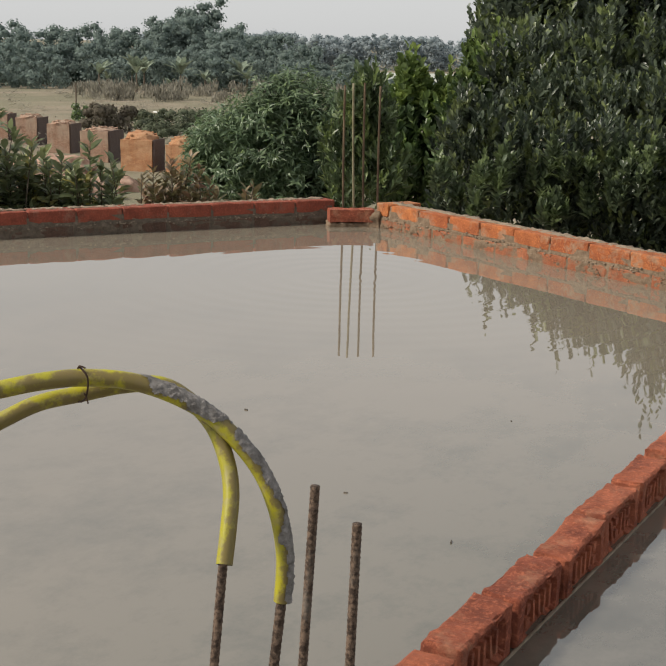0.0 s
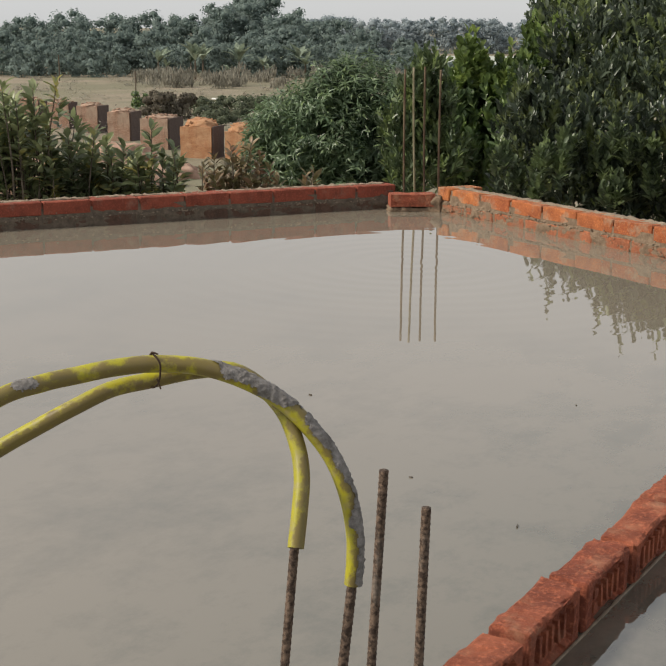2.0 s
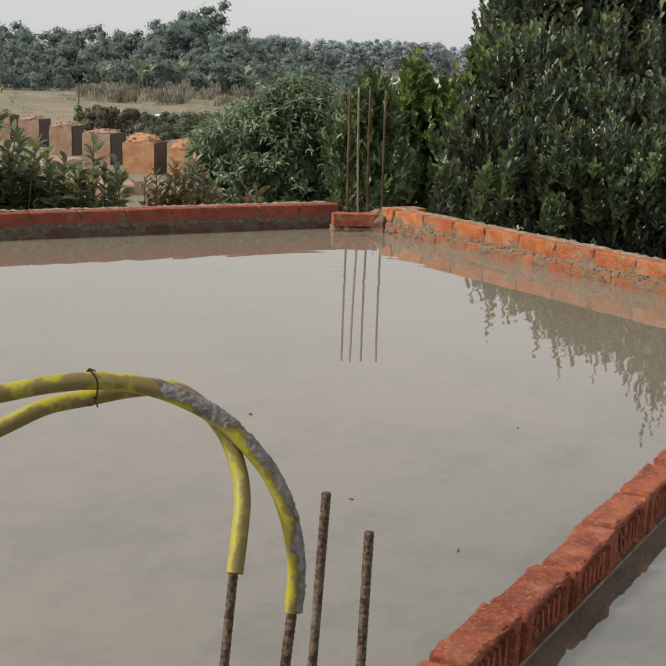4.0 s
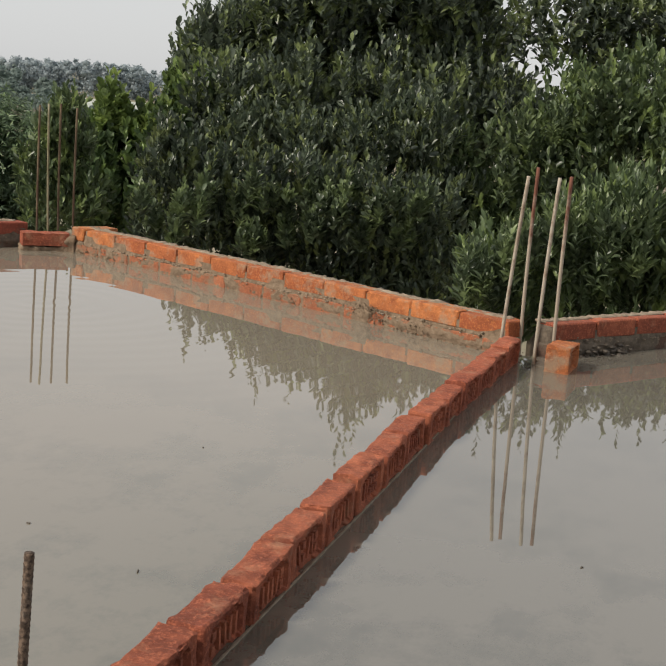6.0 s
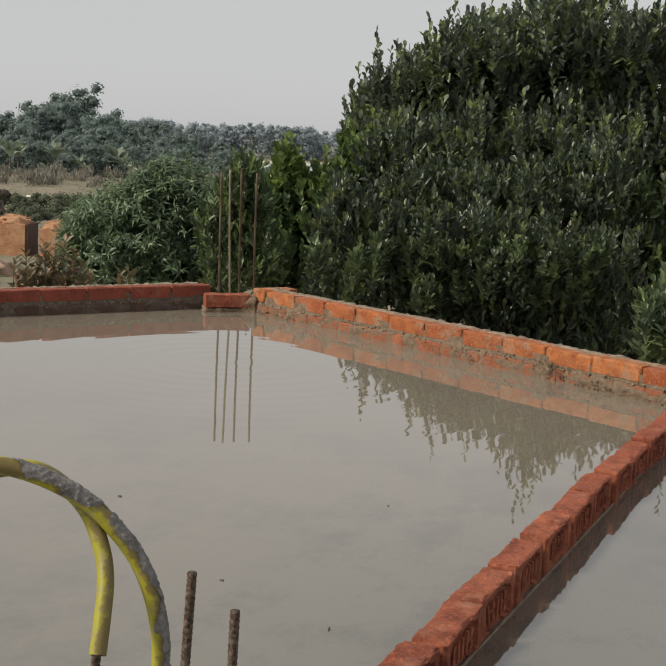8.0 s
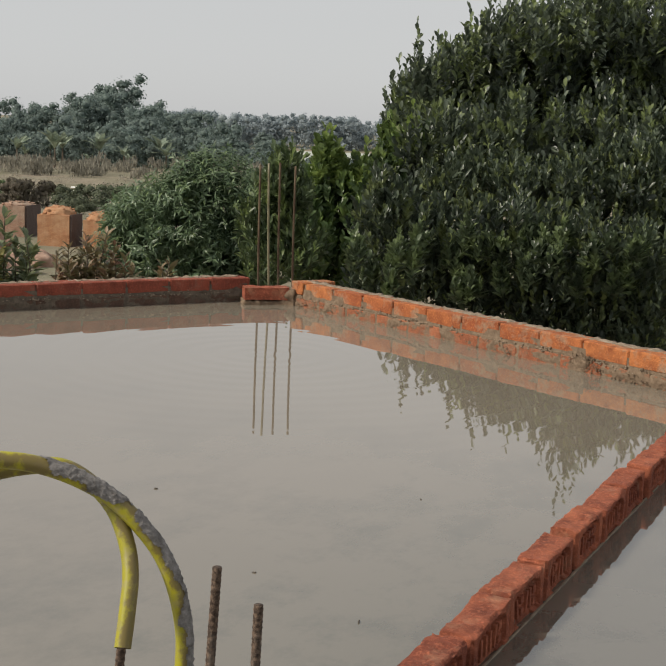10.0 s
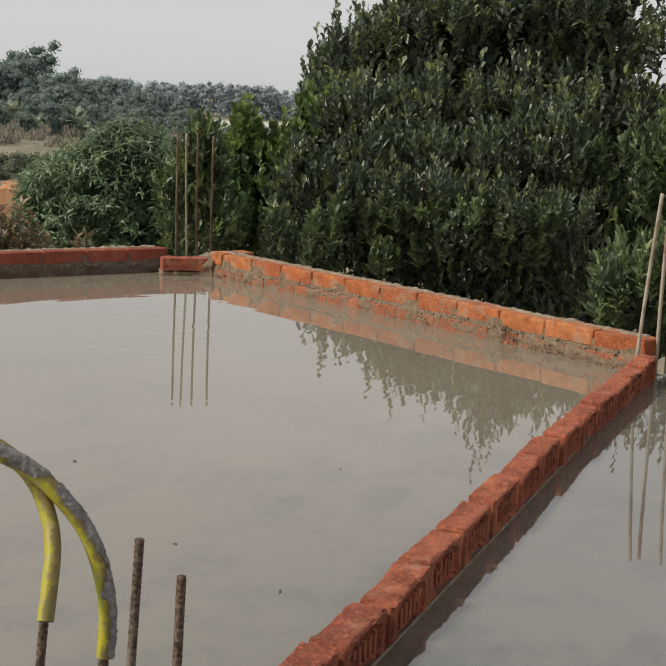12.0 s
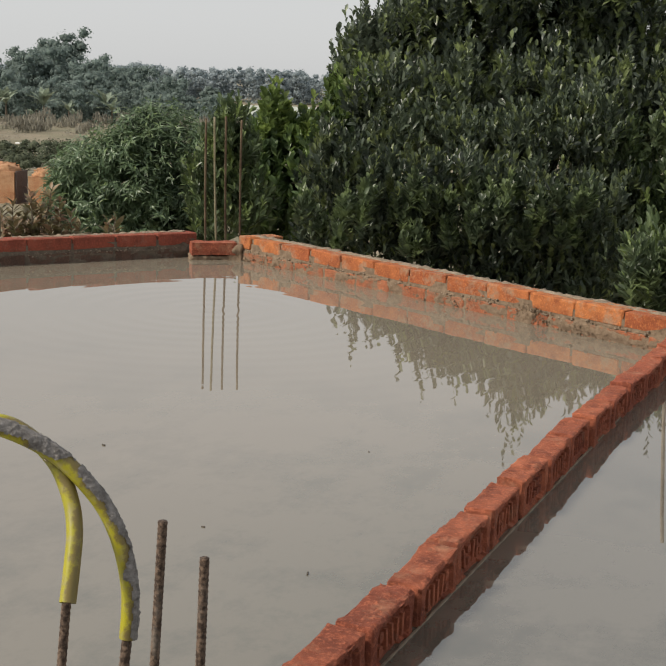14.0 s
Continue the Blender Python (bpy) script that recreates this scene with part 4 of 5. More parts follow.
LOW_TIPS = [(-5.10, 10.86, 0.06, 0.26), (-4.98, 10.57, 0.13, 0.28), (-4.90, 10.75, -0.11, 0.25), (-4.73, 10.90, -0.05, 0.22), (-4.62, 11.21, 0.18, 0.27), (-4.61, 10.73, 0.13, 0.26), (-4.47, 10.81, 0.05, 0.25), (-4.34, 11.32, 0.08, 0.29), (-4.20, 11.36, 0.23, 0.29), (-4.06, 10.94, 0.29, 0.22), (-3.81, 11.22, 0.13, 0.23), (-3.95, 11.19, 0.18, 0.26), (-3.70, 11.58, 0.26, 0.29), (-3.62, 11.63, 0.26, 0.22), (-3.40, 11.69, 0.19, 0.26), (-3.45, 11.24, 0.20, 0.26), (-3.31, 11.23, 0.19, 0.30), (-3.37, 11.67, 0.27, 0.22), (-3.08, 11.71, 0.12, 0.20), (-2.99, 11.28, 0.15, 0.23), (-2.69, 11.89, 0.24, 0.30), (-2.86, 11.35, 0.22, 0.20), (-2.70, 11.59, 0.16, 0.22), (-2.75, 11.87, 0.21, 0.30), (-4.10, 11.10, -0.20, 0.25), (-4.18, 11.23, -0.22, 0.26), (-3.84, 11.26, -0.11, 0.27), (-4.05, 11.14, -0.21, 0.25), (-3.52, 11.11, -0.03, 0.26), (-3.67, 11.47, -0.07, 0.21), (-3.15, 11.48, -0.13, 0.24), (-3.13, 11.64, -0.01, 0.21), (-2.83, 11.86, -0.11, 0.25), (-2.85, 11.47, -0.13, 0.23), (-4.80, 11.01, -0.09, 0.24), (-4.68, 10.67, -0.14, 0.27)]
BACK_TIPS = [(-2.72, 16.21, 3.46, 0.80), (-2.59, 16.23, 3.11, 0.60), (-2.16, 16.30, 3.34, 0.70), (-2.01, 16.32, 3.01, 0.50), (-1.68, 16.35, 3.34, 0.80), (-0.99, 16.41, 3.08, 0.80), (-0.71, 16.42, 3.02, 0.80), (-0.50, 16.43, 2.74, 0.60)]
MID_TIPS = [(-2.35, 13.53, 1.03, 0.50), (-2.07, 13.58, 1.18, 0.50), (-1.77, 13.62, 1.24, 0.50), (-1.48, 13.66, 1.31, 0.50), (-1.21, 13.69, 1.45, 0.50), (-0.90, 13.71, 1.31, 0.50), (-2.19, 13.56, 0.65, 0.50), (-1.82, 13.62, 0.86, 0.50), (-1.40, 13.67, 0.89, 0.50), (-0.99, 13.70, 1.00, 0.50)]
NEAR_TIPS = [(-1.61, 8.59, 0.09, 0.30), (-1.52, 8.60, 0.14, 0.30), (-1.44, 8.62, 0.03, 0.30), (-1.31, 8.64, 0.16, 0.30), (-1.21, 8.65, 0.34, 0.30), (-1.05, 8.67, 0.43, 0.30), (-0.91, 8.69, 0.49, 0.30), (-0.75, 8.71, 0.46, 0.30), (-0.60, 8.72, 0.50, 0.30), (-0.47, 8.73, 0.54, 0.30), (-0.95, 8.69, 0.25, 0.30), (-0.71, 8.71, 0.27, 0.30), (-0.49, 8.72, 0.32, 0.30), (-1.37, 8.63, 0.27, 0.30)]
SAPLING_TIPS = [(-7.00, 13.76, 0.89, 0.40), (-6.94, 13.79, 1.01, 0.50), (-6.87, 13.82, 0.99, 0.45), (-6.81, 13.85, 0.88, 0.40), (-6.76, 13.87, 0.73, 0.35), (-6.95, 13.78, 0.74, 0.35), (-6.84, 13.83, 0.75, 0.35), (-6.90, 13.80, 0.88, 0.40), (-6.66, 14.04, 0.68, 0.35), (-6.54, 14.10, 0.84, 0.45), (-6.70, 13.91, 0.62, 0.35), (-7.00, 13.65, 0.47, 0.35), (-6.44, 14.14, 0.73, 0.40), (-6.54, 13.99, 0.62, 0.30)]
HEDGE_TIPS = [(-6.37, 11.38, 0.72, 0.40), (-6.18, 11.48, 0.78, 0.50), (-6.26, 11.44, 0.71, 0.40), (-6.09, 11.53, 0.68, 0.40), (-6.03, 11.56, 0.62, 0.40)]
leafy("broadleaf_tree", "tall dark green broadleaf tree with dense glossy leaves", "tree", BIG + BIG_LOWER, (-4.2, 14.6, -7.5), LEAF_BIG, 1, 560, 11, 0.120, 0.44, 0.26, 1.0, 0.60, 0.60, 0.45, 0.3, 0.13, tips=BIG_TIPS)
leafy("flank_tree", "slim young tree in fresh leaf beside the tall tree", "tree", FLANK, (-6.3, 13.9, -7.5), LEAF_SAPLING, 21, 420, 10, 0.125, 0.45, 0.22, 1.2, 0.6, 0.55, 0.4, 0.2, 0.05, tips=FLANK_TIPS, tip_material=LEAF_FRESH)
leafy("shrub_tree", "dark green shrubby tree with fresh shoots behind the parapet", "tree", LOW + LOW_BACK, (-3.6, 12.4, -7.5), LEAF_LOW, 2, 620, 10, 0.100, 0.42, 0.20, 1.3, 0.60, 0.55, 0.4, 0.25, 0.07, tips=LOW_TIPS, tip_material=LEAF_TIP)
leafy("backlit_tree", "sparse dark tree with sky between its leaves", "tree", FAR_RIGHT, (-1.7, 18.2, -7.5), LEAF_BIG, 3, 340, 10, 0.125, 0.44, 0.26, 0.9, 0.5, 0.75, 0.3, 0.0, tips=BACK_TIPS)
leafy("leafy_tree", "mid-green broadleaf tree with upright shoots", "tree", MID_RIGHT, (-1.0, 14.6, -7.5), LEAF_NEAR, 4, 380, 11, 0.118, 0.42, 0.24, 1.1, 0.6, 0.6, 0.4, 0.3, tips=MID_TIPS, tip_material=LEAF_TIP)
leafy("bright_bush", "bright green bush with long upright leaves", "bush", NEAR_RIGHT, (-0.6, 9.6, -7.5), LEAF_NEAR, 5, 800, 10, 0.100, 0.30, 0.15, 1.2, 0.7, 0.55, 0.4, 0.2, 0.05, 0.5, 0.12, NEAR_TIPS, tip_material=LEAF_TIP)
leafy("sapling", "young broadleaf tree with a leafy spire", "tree", SAPLING, (-6.5, 13.6, -7.5), LEAF_SAPLING, 6, 440, 10, 0.150, 0.50, 0.22, 1.2, 0.6, 0.55, 0.4, 0.2, 0.05, tips=SAPLING_TIPS, tip_material=LEAF_FRESH, tip_leaves=13)
leafy("hedge_bush", "yellowish green bush behind the starter bars", "bush", HEDGE, (-6.4, 11.6, -7.5), LEAF_NEAR, 10, 560, 10, 0.105, 0.36, 0.18, 1.1, 0.6, 0.6, 0.4, 0.15, 0.04, tips=HEDGE_TIPS, tip_material=LEAF_TIP)
leafy("slim_leaved_tree", "round bushy tree with slim drooping leaves", "tree", MANGO, (-8.0, 13.0, -7.5), LEAF_MANGO, 7, 980, 10, 0.118, 0.20, 0.09, 0.45, 0.25, 1.0, 0.45, 0.3, 0.07, 0.2, 0.25, hang=0.45)
leafy("roadside_tree", "leafy branches reaching in from a tree beside the roof", "tree", LEFT, (-7.6, 6.4, -7.5), LEAF_MANGO, 12, 900, 8, 0.100, 0.30, 0.08, 0.2, 0.3, 1.0, 0.3, 0.0, 0.05)


leafy("undergrowth_bush", "dark bush low behind the parapet", "bush", UNDERGROWTH, (-1.6, 15.2, -7.5), LEAF_LOW, 31, 420, 10, 0.105, 0.40, 0.2, 1.0, 0.6, 0.6, 0.3, 0.3, 0.05)


def stemmed_bush(name, label, stems, foot, material, seed, leaf, slim):
    """Thin upright stems with arching leaves in whorls; stems: x, y, z of the tip, leafy length."""
    rng, rnd = np.random.default_rng(seed), random.Random(seed)
    thing = empty(name, foot, label, "bush")
    base, axis, tall = [], [], []
    for x, y, z, length in stems:
        low = Vector((x * 0.97 + foot[0] * 0.03, y * 0.97 + foot[1] * 0.03, z - length))
        d = (Vector((x, y, z)) - low).normalized()
        base.append(tuple(low))
        axis.append(tuple(d))
        tall.append(length)
        ob = part("stem", limb(low + Vector((low.x - x, low.y - y, -0.9)), (x, y, z), 0.012, 0.003, 0, rnd), BARK, thing, "", True)
        ob.matrix_parent_inverse = Matrix.Translation(-Vector(foot))
    rows = spiral(rng, np.array(base), np.array(axis), np.array(tall), 19, leaf, slim, 0.28, 1.0)
    ob = mesh_part("leaves", leaf_mesh("leaves", *rows, droop=0.16, fold=0.18, blunt=0.6), material, thing)
    ob.matrix_parent_inverse = Matrix.Translation(-Vector(foot))
    ob = part("trunk", limb(foot, (foot[0], foot[1], -1.4), 0.05, 0.03, 0, rnd), BARK, thing, "", True)
    ob.matrix_parent_inverse = Matrix.Translation(-Vector(foot))


CROTON_TOP = [(-7.78, 6.89, 0.69), (-7.70, 6.97, 0.53), (-7.64, 7.04, 0.49), (-7.55, 7.14, 0.61), (-7.48, 7.21, 0.49), (-7.39, 7.31, 0.59), (-7.32, 7.37, 0.43), (-7.26, 7.43, 0.62), (-7.16, 7.52, 0.35), (-7.21, 7.48, 0.20), (-7.06, 7.62, 0.25), (-6.97, 7.70, 0.05), (-6.89, 7.77, 0.15), (-6.83, 7.82, 0.04), (-6.73, 7.91, 0.27), (-6.67, 7.96, 0.04), (-6.60, 8.01, 0.12), (-6.56, 8.05, 0.01), (-7.60, 7.08, 0.34)]
RED_TOP = [(-6.55, 8.32, -0.03), (-6.47, 8.37, 0.02), (-6.40, 8.43, -0.07), (-6.36, 8.46, 0.09), (-6.30, 8.50, -0.02), (-6.23, 8.55, 0.14), (-6.18, 8.59, 0.03), (-6.11, 8.64, -0.07), (-5.82, 8.84, -0.10), (-5.87, 8.81, -0.12)]


def filled(tops, count, length, seed):
    """Stems at the given tops and lower ones between them."""
    rnd = random.Random(seed)
    out = [(*p, length) for p in tops]
    for _ in range(count):
        a, b = rnd.sample(tops, 2)
        if abs(a[0] - b[0]) > 0.9:
            b = a
        f, away = rnd.random(), rnd.uniform(0.99, 1.05)
        out.append(((a[0] + (b[0] - a[0]) * f) * away, (a[1] + (b[1] - a[1]) * f) * away, min(a[2], b[2]) - rnd.uniform(0.06, 0.55), length * rnd.uniform(0.65, 1.05)))
    return out


stemmed_bush("croton_bush", "mottled green and yellow bush behind the red parapet", filled(CROTON_TOP, 190, 0.34, 71), (-7.0, 7.7, -7.5), LEAF_CROTON, 8, 0.150, 0.40)
stemmed_bush("reddish_bush", "small bush with reddish brown leaves", filled(RED_TOP, 95, 0.28, 72), (-6.4, 8.5, -7.5), LEAF_RED, 9, 0.125, 0.36)


# ---- the distance ----
def polar(azimuth, dist, z=0.0):
    return Vector((dist * math.cos(radians(azimuth)), dist * math.sin(radians(azimuth)), z))


def woods(name, label, seed, trees, material, clump, per, lay="out", fill=0.7):
    """A far wood: crowns of many leafy clumps, in one mesh. trees: x, y, z of foot, height, crown radius.
    lay: clumps face out of the crown, stand upright, or lie flat."""
    rng = np.random.default_rng(seed)
    B, N, LN = [], [], []
    ball = bmesh.new()
    bmesh.ops.create_icosphere(ball, subdivisions=1, radius=1.0)
    ball_v = np.array([v.co[:] for v in ball.verts])
    ball_f = [[v.index for v in f.verts] for f in ball.faces]
    ball.free()
    core_v, core_f = [], []
    for x, y, z, h, r in trees:
        size = min(2.6, max(0.7, h / 7.0))
        heads = int(rng.integers(6, 10) * size)
        for _ in range(heads):
            hx, hy, hz = x + rng.normal() * r * 0.5, y + rng.normal() * r * 0.5, z + h * rng.uniform(0.15, 0.9)
            rr = r * rng.uniform(0.3, 0.62)
            if lay == "out":
                lump = fill + 0.10 * np.sin(ball_v[:, :1] * 5 + hx) * np.cos(ball_v[:, 2:] * 6 + hy) + rng.normal(size=(len(ball_v), 1)) * 0.05
                core_f += [[i + len(core_v) * len(ball_v) for i in f] for f in ball_f]
                core_v.append(np.array([hx, hy, hz]) + ball_v * lump * rr * np.array([1, 1, 0.75]))
            m = int(per * size) // heads
            d = unit(rng.normal(size=(m, 3)))
            B.append(np.array([hx, hy, hz]) + d * (rr * rng.uniform(0.75, 1.1, (m, 1))) * np.array([1, 1, 0.75]))
            N.append(d)
            LN.append(clump * rng.uniform(0.5, 1.4, m))
        m = int(per * size) // 3
        a = rng.random(m) * 6.28
        out = np.stack([np.cos(a), np.sin(a), np.full(m, 0.25)], 1)
        B.append(np.array([x, y, z]) + out * np.array([r * 0.8, r * 0.8, 0]) * rng.uniform(0.6, 1.1, (m, 1)) + np.array([0, 0, 1.0]) * (h * 0.65 * rng.random((m, 1))))
        N.append(unit(out))
        LN.append(clump * rng.uniform(0.6, 1.5, m))
    B, N, LN = np.concatenate(B), np.concatenate(N), np.concatenate(LN)
    if lay == "out":
        D = unit(np.cross(N, rng.normal(size=N.shape)) + N * rng.normal(size=(len(N), 1)) * 0.4)
        S = unit(np.cross(N, D))
        wide = 0.85
    elif lay == "upright":
        D = unit(np.array([0, 0, 1.0]) + rng.normal(size=N.shape) * 0.2)
        S = unit(np.cross(D, rng.normal(size=N.shape)))
        wide = 0.22
    else:
        D = unit(rng.normal(size=N.shape) * np.array([1, 1, 0.15]))
        S = unit(np.cross(np.array([0.0, 0.0, 1.0]), D))
        wide = 0.7
    ob = mesh_part(name, leaf_mesh(name, B - D * LN[:, None] * 0.5, D, S, LN, LN * wide, fold=0.1, simple=True), material)
    if core_v:
        me = bpy.data.meshes.new("inner_foliage")
        me.from_pydata(np.concatenate(core_v).tolist(), [], core_f)
        for p in me.polygons:
            p.use_smooth = True
        mesh_part("inner_foliage", me, material, ob)
    return tagged(ob, label, "woodland", kind="stuff")


def hill_height(az):
    """Tops of the wooded slope, degrees over eye level by azimuth."""
    tops = ((117.8, -1.57), (118.5, -0.86), (119.6, -0.26), (120.7, 0.20), (122.4, 0.39), (123.3, 0.48), (124.0, 0.62), (124.5, 1.32), (125.5, 1.57), (126.3, 1.27), (127.4, 1.25), (128.5, 0.75), (129.4, 0.78), (130.0, 0.49), (130.8, 0.75), (131.8, 0.29), (132.4, 0.43), (133.2, 0.64), (133.9, 0.40), (137.3, 0.29))
    return np.interp(az, [a for a, _ in tops], [h for _, h in tops])


rng = np.random.default_rng(21)
trees = []
for _ in range(380):
    az = rng.uniform(111, 150)
    dist = rng.uniform(225, 275)
    p = polar(az, dist, -7.5)
    top = 8.56 + dist * math.tan(radians(float(hill_height(az))))
    h = max(1.5, top * (0.42 + 0.58 * (dist - 225) / 50) * rng.uniform(0.84, 1.2))
    trees.append((p.x, p.y, p.z, h, min(3.4, h * rng.uniform(0.22, 0.34) + 0.5)))
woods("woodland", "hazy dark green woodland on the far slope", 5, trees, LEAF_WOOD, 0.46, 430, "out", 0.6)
trees = []
for _ in range(340):
    az = rng.uniform(88, 128)
    dist = rng.uniform(430, 480)
    p = polar(az, dist, -7.5)
    h = (8.56 + dist * math.tan(radians(0.40 + 0.07 * math.sin(az * 1.3) + 0.05 * math.sin(az * 3.1)))) * rng.uniform(0.86, 1.03)
    trees.append((p.x, p.y, p.z, h, rng.uniform(2.5, 4.2)))
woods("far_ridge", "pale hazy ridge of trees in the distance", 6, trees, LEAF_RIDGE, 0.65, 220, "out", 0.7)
trees = []
for _ in range(60):
    az = rng.uniform(119, 131)
    p = polar(az, rng.uniform(185, 215), -7.5)
    trees.append((p.x, p.y, p.z, rng.uniform(1.3, 2.8), rng.uniform(0.9, 1.8)))
woods("reeds", "dry brown reeds and scrub along the field's edge", 7, trees, LEAF_DRY, 0.7, 230, "upright")
trees = []
for _ in range(40):
    az = rng.uniform(121, 128.3)
    p = polar(az, rng.uniform(116, 140), -7.5)
    trees.append((p.x, p.y, p.z, rng.uniform(0.6, 1.5), rng.uniform(0.8, 1.9)))
woods("scrub", "low green scrub on the field", 8, trees, LEAF_SCRUB, 0.24, 420)
trees = []
for _ in range(320):
    az = rng.uniform(117, 139)
    p = polar(az, rng.uniform(98, 220), -7.5)
    trees.append((p.x, p.y, p.z, rng.uniform(0.3, 0.9), rng.uniform(0.5, 2.2)))
woods("dry_grass", "tufts of dry grass across the field", 13, trees, LEAF_DRY, 0.24, 90, "flat")
p = polar(129.55, 124, -7.5)
woods("brown_thicket", "rounded brown thicket beside the brick stacks", 9, [(p.x, p.y, p.z, 2.7, 1.5), (p.x - 0.7, p.y - 0.6, p.z, 2.3, 1.4), (p.x + 0.9, p.y + 0.8, p.z, 2.2, 1.3)], LEAF_BROWN, 0.26, 1800)
p = polar(130.75, 140, -7.5)
woods("green_thicket", "small green thicket on the field", 10, [(p.x, p.y, p.z, 1.9, 0.9)], LEAF_SAPLING, 0.2, 900)


def brick_stack(az, dist, width, depth, height, seed, fresh):
    """az and dist of the near corner; the shade-coloured end faces the corner's right."""
    rnd = random.Random(seed)
    turn = radians(az - 90 - 24)
    along, back = Vector((math.cos(turn), math.sin(turn), 0)), Vector((-math.sin(turn), math.cos(turn), 0))
    skin = STACK_NEW if fresh else STACK
    p = polar(az, dist, -7.5) - along * width / 2 + back * depth / 2
    words = "fresh orange brick stack with a rounded top" if fresh else "weathered stack of dull pink bricks with a crumbling top"
    st = empty("brick_stack", p, words, "brick stack", "brick stacks on the field")
    st.rotation_euler = (0, 0, turn)
    ob = part("body", lumpy_box(width, depth, height, 0.25, 0.035, 1.6, seed), skin, st)
    ob.location = (0, 0, height / 2)
    bm = bmesh.new()
    bmesh.ops.create_icosphere(bm, subdivisions=4, radius=1.0)
    tall = 0.55 if fresh else 0.22
    for v in bm.verts:
        c = v.co * (1 + 0.16 * noise.fractal(v.co * 2.6 + Vector((seed, 0, 0)), 1, 2, 3))
        v.co = Vector((c.x * width * 0.5, c.y * depth * 0.5, max(-0.05, c.z) * tall))
    ob = part("rubble_cap", bm, skin, st, "rounded heap of brick rubble", True)
    ob.location = (0, 0, height)
    for _ in range(16):
        bm = rough_box(0.27, 0.14, 0.10, 0.01, 0.01, rnd.randrange(999))
        x, y = rnd.uniform(-0.4, 0.4) * width, rnd.uniform(-0.4, 0.4) * depth
        ob = part("brick", bm, skin, st)
        ob.matrix_local = pose(x, y, height + 0.05 + tall * 0.85 * max(0, 1 - (2.0 * x / width) ** 2 - (2.0 * y / depth) ** 2) ** 0.5, rnd.uniform(-20, 20), rnd.uniform(-20, 20), rnd.uniform(0, 180))
    # dark slab that paints in the shade on the stack's right side
    ob = part("end_wall", lumpy_box(0.12, depth * 0.92, height * 1.02, 0.25, 0.03, 2, seed + 1), BRICK_END_SHADE, st, "shaded end of the stack, painted dark")
    ob.location = (width / 2 + 0.07, 0, height * 0.51)
    return st


for i, (az, dist, w, d, h, fresh) in enumerate(((133.75, 113, 1.9, 1.7, 2.15, 0), (132.55, 108.0, 1.8, 2.1, 2.15, 0), (131.20, 100.3, 1.8, 2.1, 2.15, 0), (129.58, 93, 2.1, 2.6, 2.15, 0), (127.70, 86.5, 2.25, 1.9, 2.05, 1), (126.08, 85, 1.7, 1.9, 1.85, 1), (135.0, 117, 1.9, 1.7, 2.15, 0))):
    brick_stack(az, dist, w, d, h, i + 40, fresh)


def clay_mound(az, dist, radius, height, seed):
    bm = bmesh.new()
    bmesh.ops.create_icosphere(bm, subdivisions=4, radius=1.0)
    for v in bm.verts:
        c = v.co * (1 + 0.25 * noise.fractal(v.co * 1.8 + Vector((seed, 0, 0)), 1, 2, 4))
        v.co = Vector((c.x * radius, c.y * radius, max(-0.1, c.z) * height))
    ob = tagged(part("clay_mound", bm, CLAY, None, "", True), "low mound of pinkish brick rubble and clay", "mound", "clay mounds on the field")
    ob.location = polar(az, dist, -7.5)


for i, (az, dist, r, h) in enumerate(((131.9, 87, 2.8, 1.1), (133.2, 70, 3.2, 1.5), (131.3, 72, 2.6, 1.2), (135.4, 68, 3.0, 1.8), (129.6, 76, 1.8, 0.9))):
    clay_mound(az, dist, r, h, i)


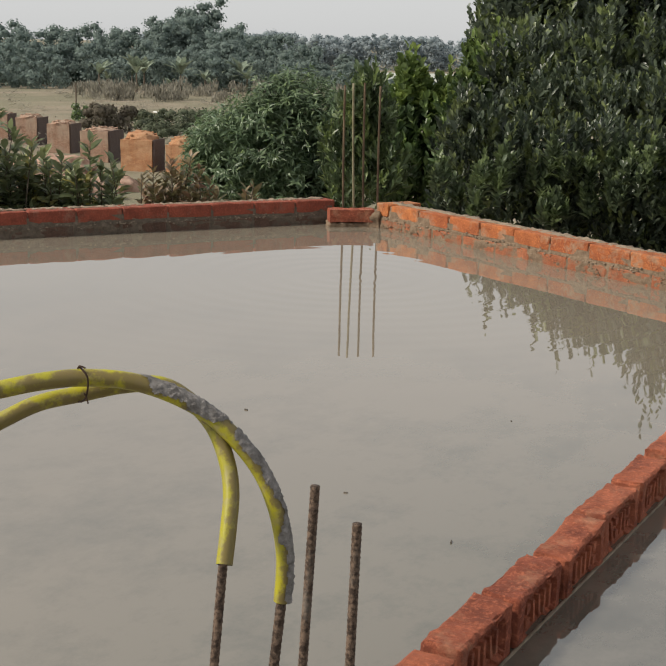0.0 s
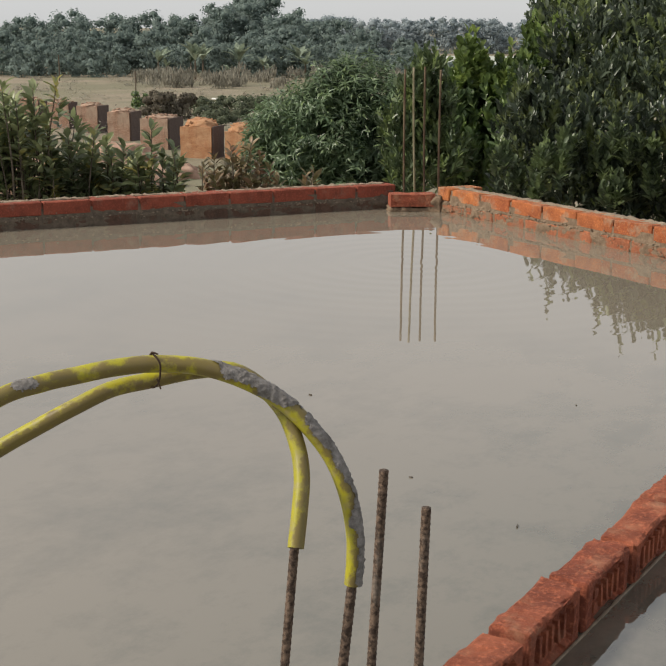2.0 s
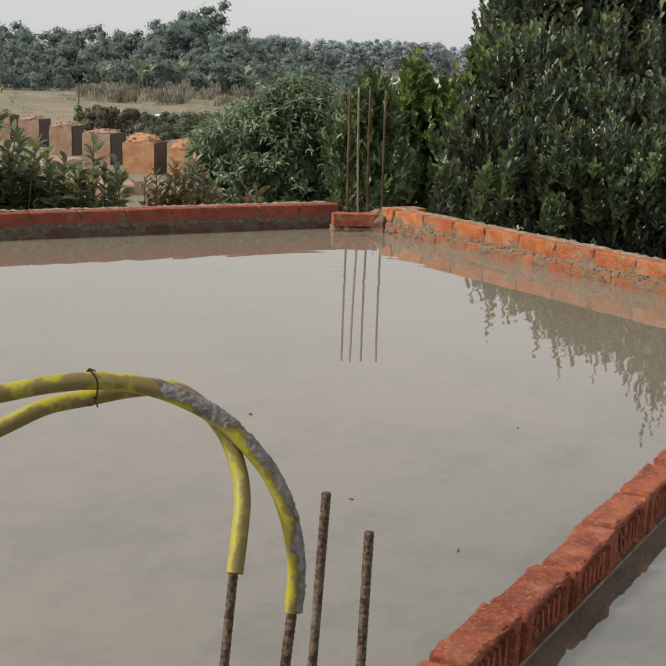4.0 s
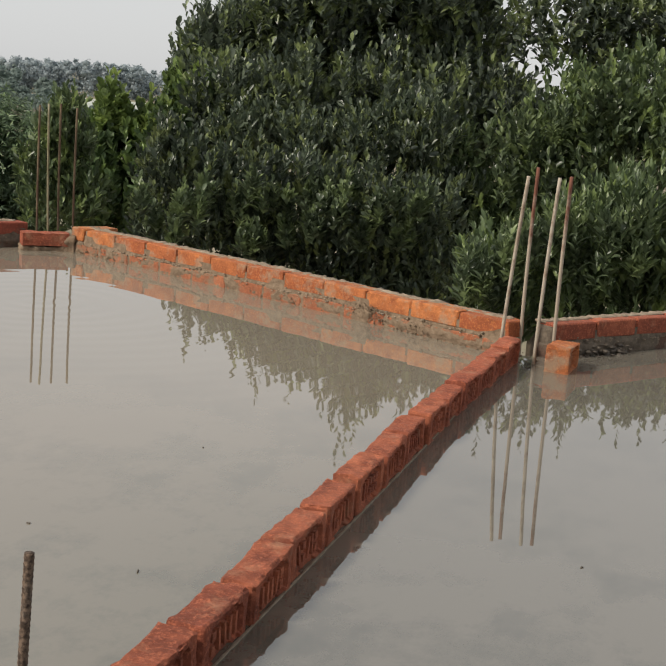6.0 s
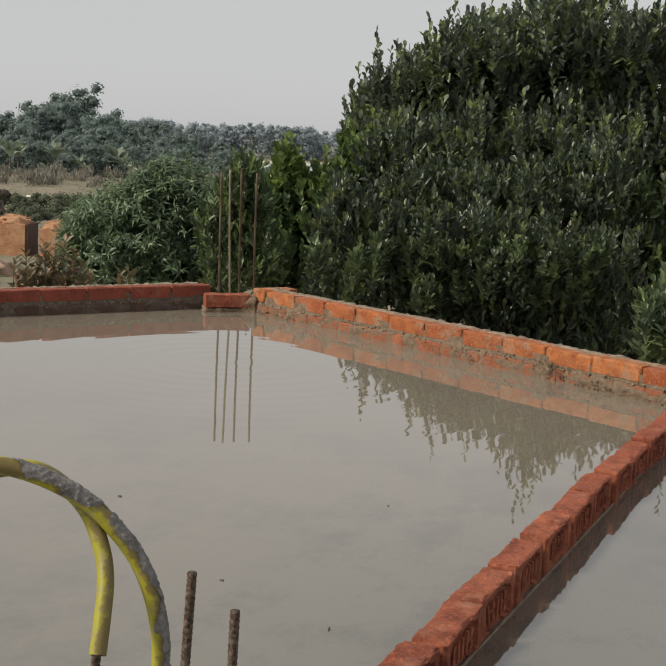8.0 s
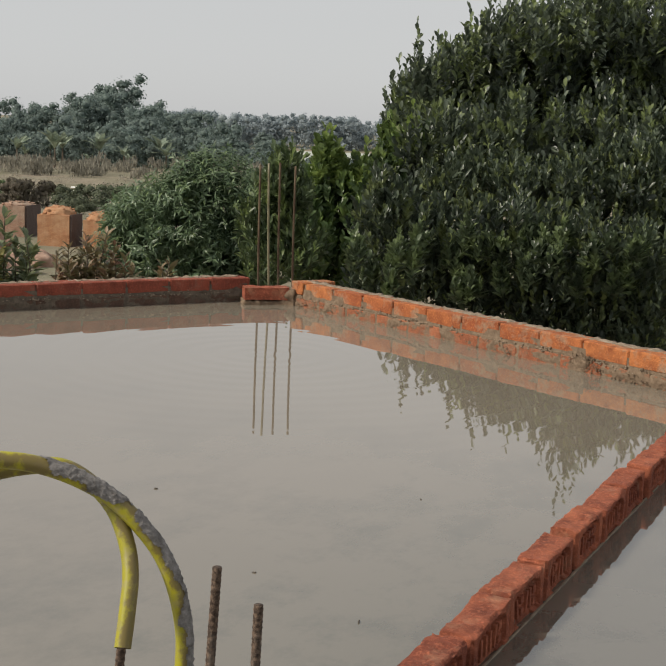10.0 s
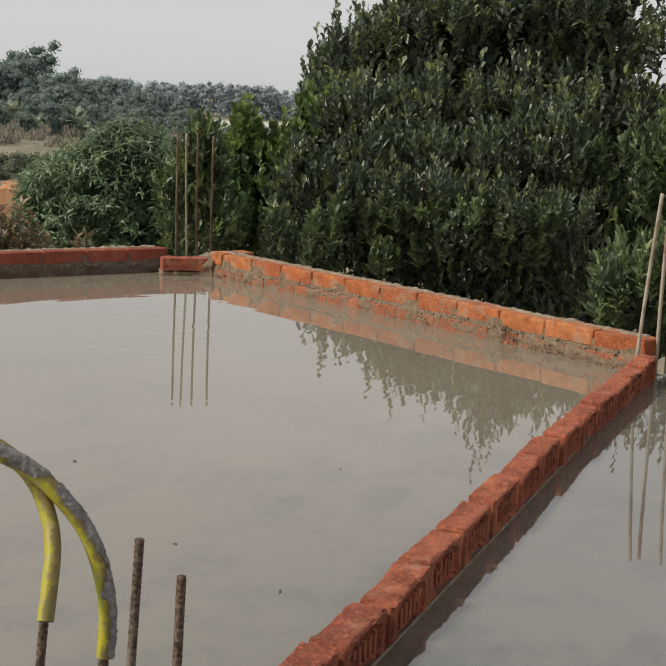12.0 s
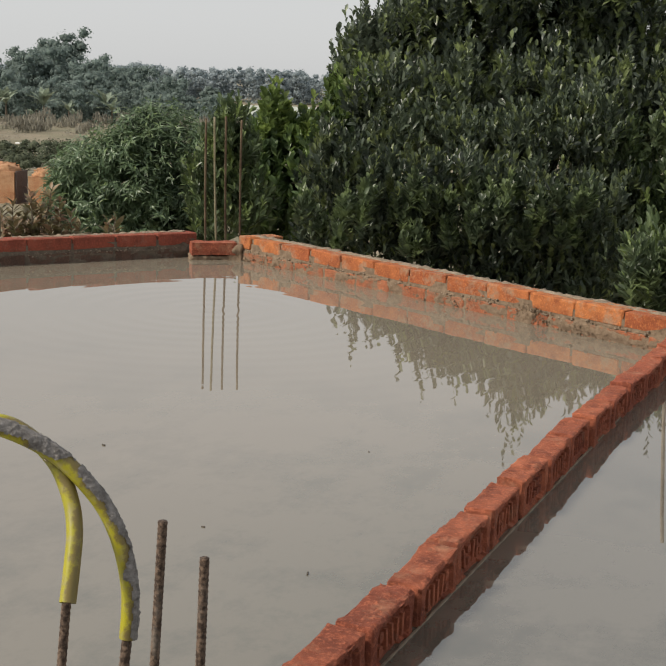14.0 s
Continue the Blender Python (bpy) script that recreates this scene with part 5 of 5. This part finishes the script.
def banana_plant(az, dist, height, seed):
    rng = np.random.default_rng(seed)
    p = polar(az, dist, -7.5)
    thing = empty("banana_plant", p, "banana plant with long arching pale leaves", "plant", "banana plants by the wood")
    part("stem", tube([Vector((0, 0, 0)), Vector((0.05, 0, height * 0.3)), Vector((0, 0.05, height * 0.55))], lambda i, a: 0.18 - 0.04 * i, 8), BARK, thing)
    n = 11
    a = rng.random(n) * 6.28
    way = unit(np.stack([np.cos(a), np.sin(a), rng.uniform(0.5, 2.2, n)], 1))
    side = unit(np.cross(way, np.array([0.0, 0.0, 1.0])))
    ln = height * rng.uniform(0.45, 0.7, n)
    mesh_part("leaves", leaf_mesh("leaves", np.zeros((n, 3)) + np.array([0, 0, height * 0.5]), way, side, ln, ln * 0.26, 0.3), LEAF_PALE, thing)
    return thing


for i in range(13):
    banana_plant(123.6 + 0.52 * i + 0.9 * math.sin(i * 2.1), 222 + 9 * math.sin(i * 1.3), 4.4 + 1.7 * math.sin(i * 3.7), i)


def far_field():
    bm = bmesh.new()
    near = [polar(a, 285 + 6 * math.sin(a * 2), -7.46) for a in range(100, 121, 2)]
    far_side = [polar(a, 400, -7.46) for a in range(100, 121, 2)]
    lo, hi = [bm.verts.new(p) for p in near], [bm.verts.new(p) for p in far_side]
    for i in range(len(lo) - 1):
        bm.faces.new((lo[i + 1], lo[i], hi[i], hi[i + 1]))
    tagged(part("field", bm, PALE_FIELD), "pale open field below the far ridge", "field", kind="structure")


far_field()
rnd = random.Random(8)
for i in range(7):
    bm = rough_box(rnd.uniform(0.5, 1.3), rnd.uniform(0.3, 0.6), 0.16, 0.05, 0.06, i)
    ob = tagged(part("plastic_sheet", bm, LITTER), "crumpled white plastic sheet on the field", "litter", "litter on the field")
    ob.matrix_world = pose(*polar(128.2 + rnd.uniform(-1.6, 1.8), 150 + rnd.uniform(-6, 8), -7.43), 0, 0, rnd.uniform(0, 180))
for az, dist, h in ((130.88, 178, 2.6), (134.06, 212, 4.0)):
    ob = tagged(part("post", tube([polar(az, dist, -7.6), polar(az, dist, -7.5 + h * 0.5) + Vector((0.05, 0, 0)), polar(az, dist, -7.5 + h)], 0.09, 7), BARK), "dark wooden post standing in the field", "post", "posts in the field")
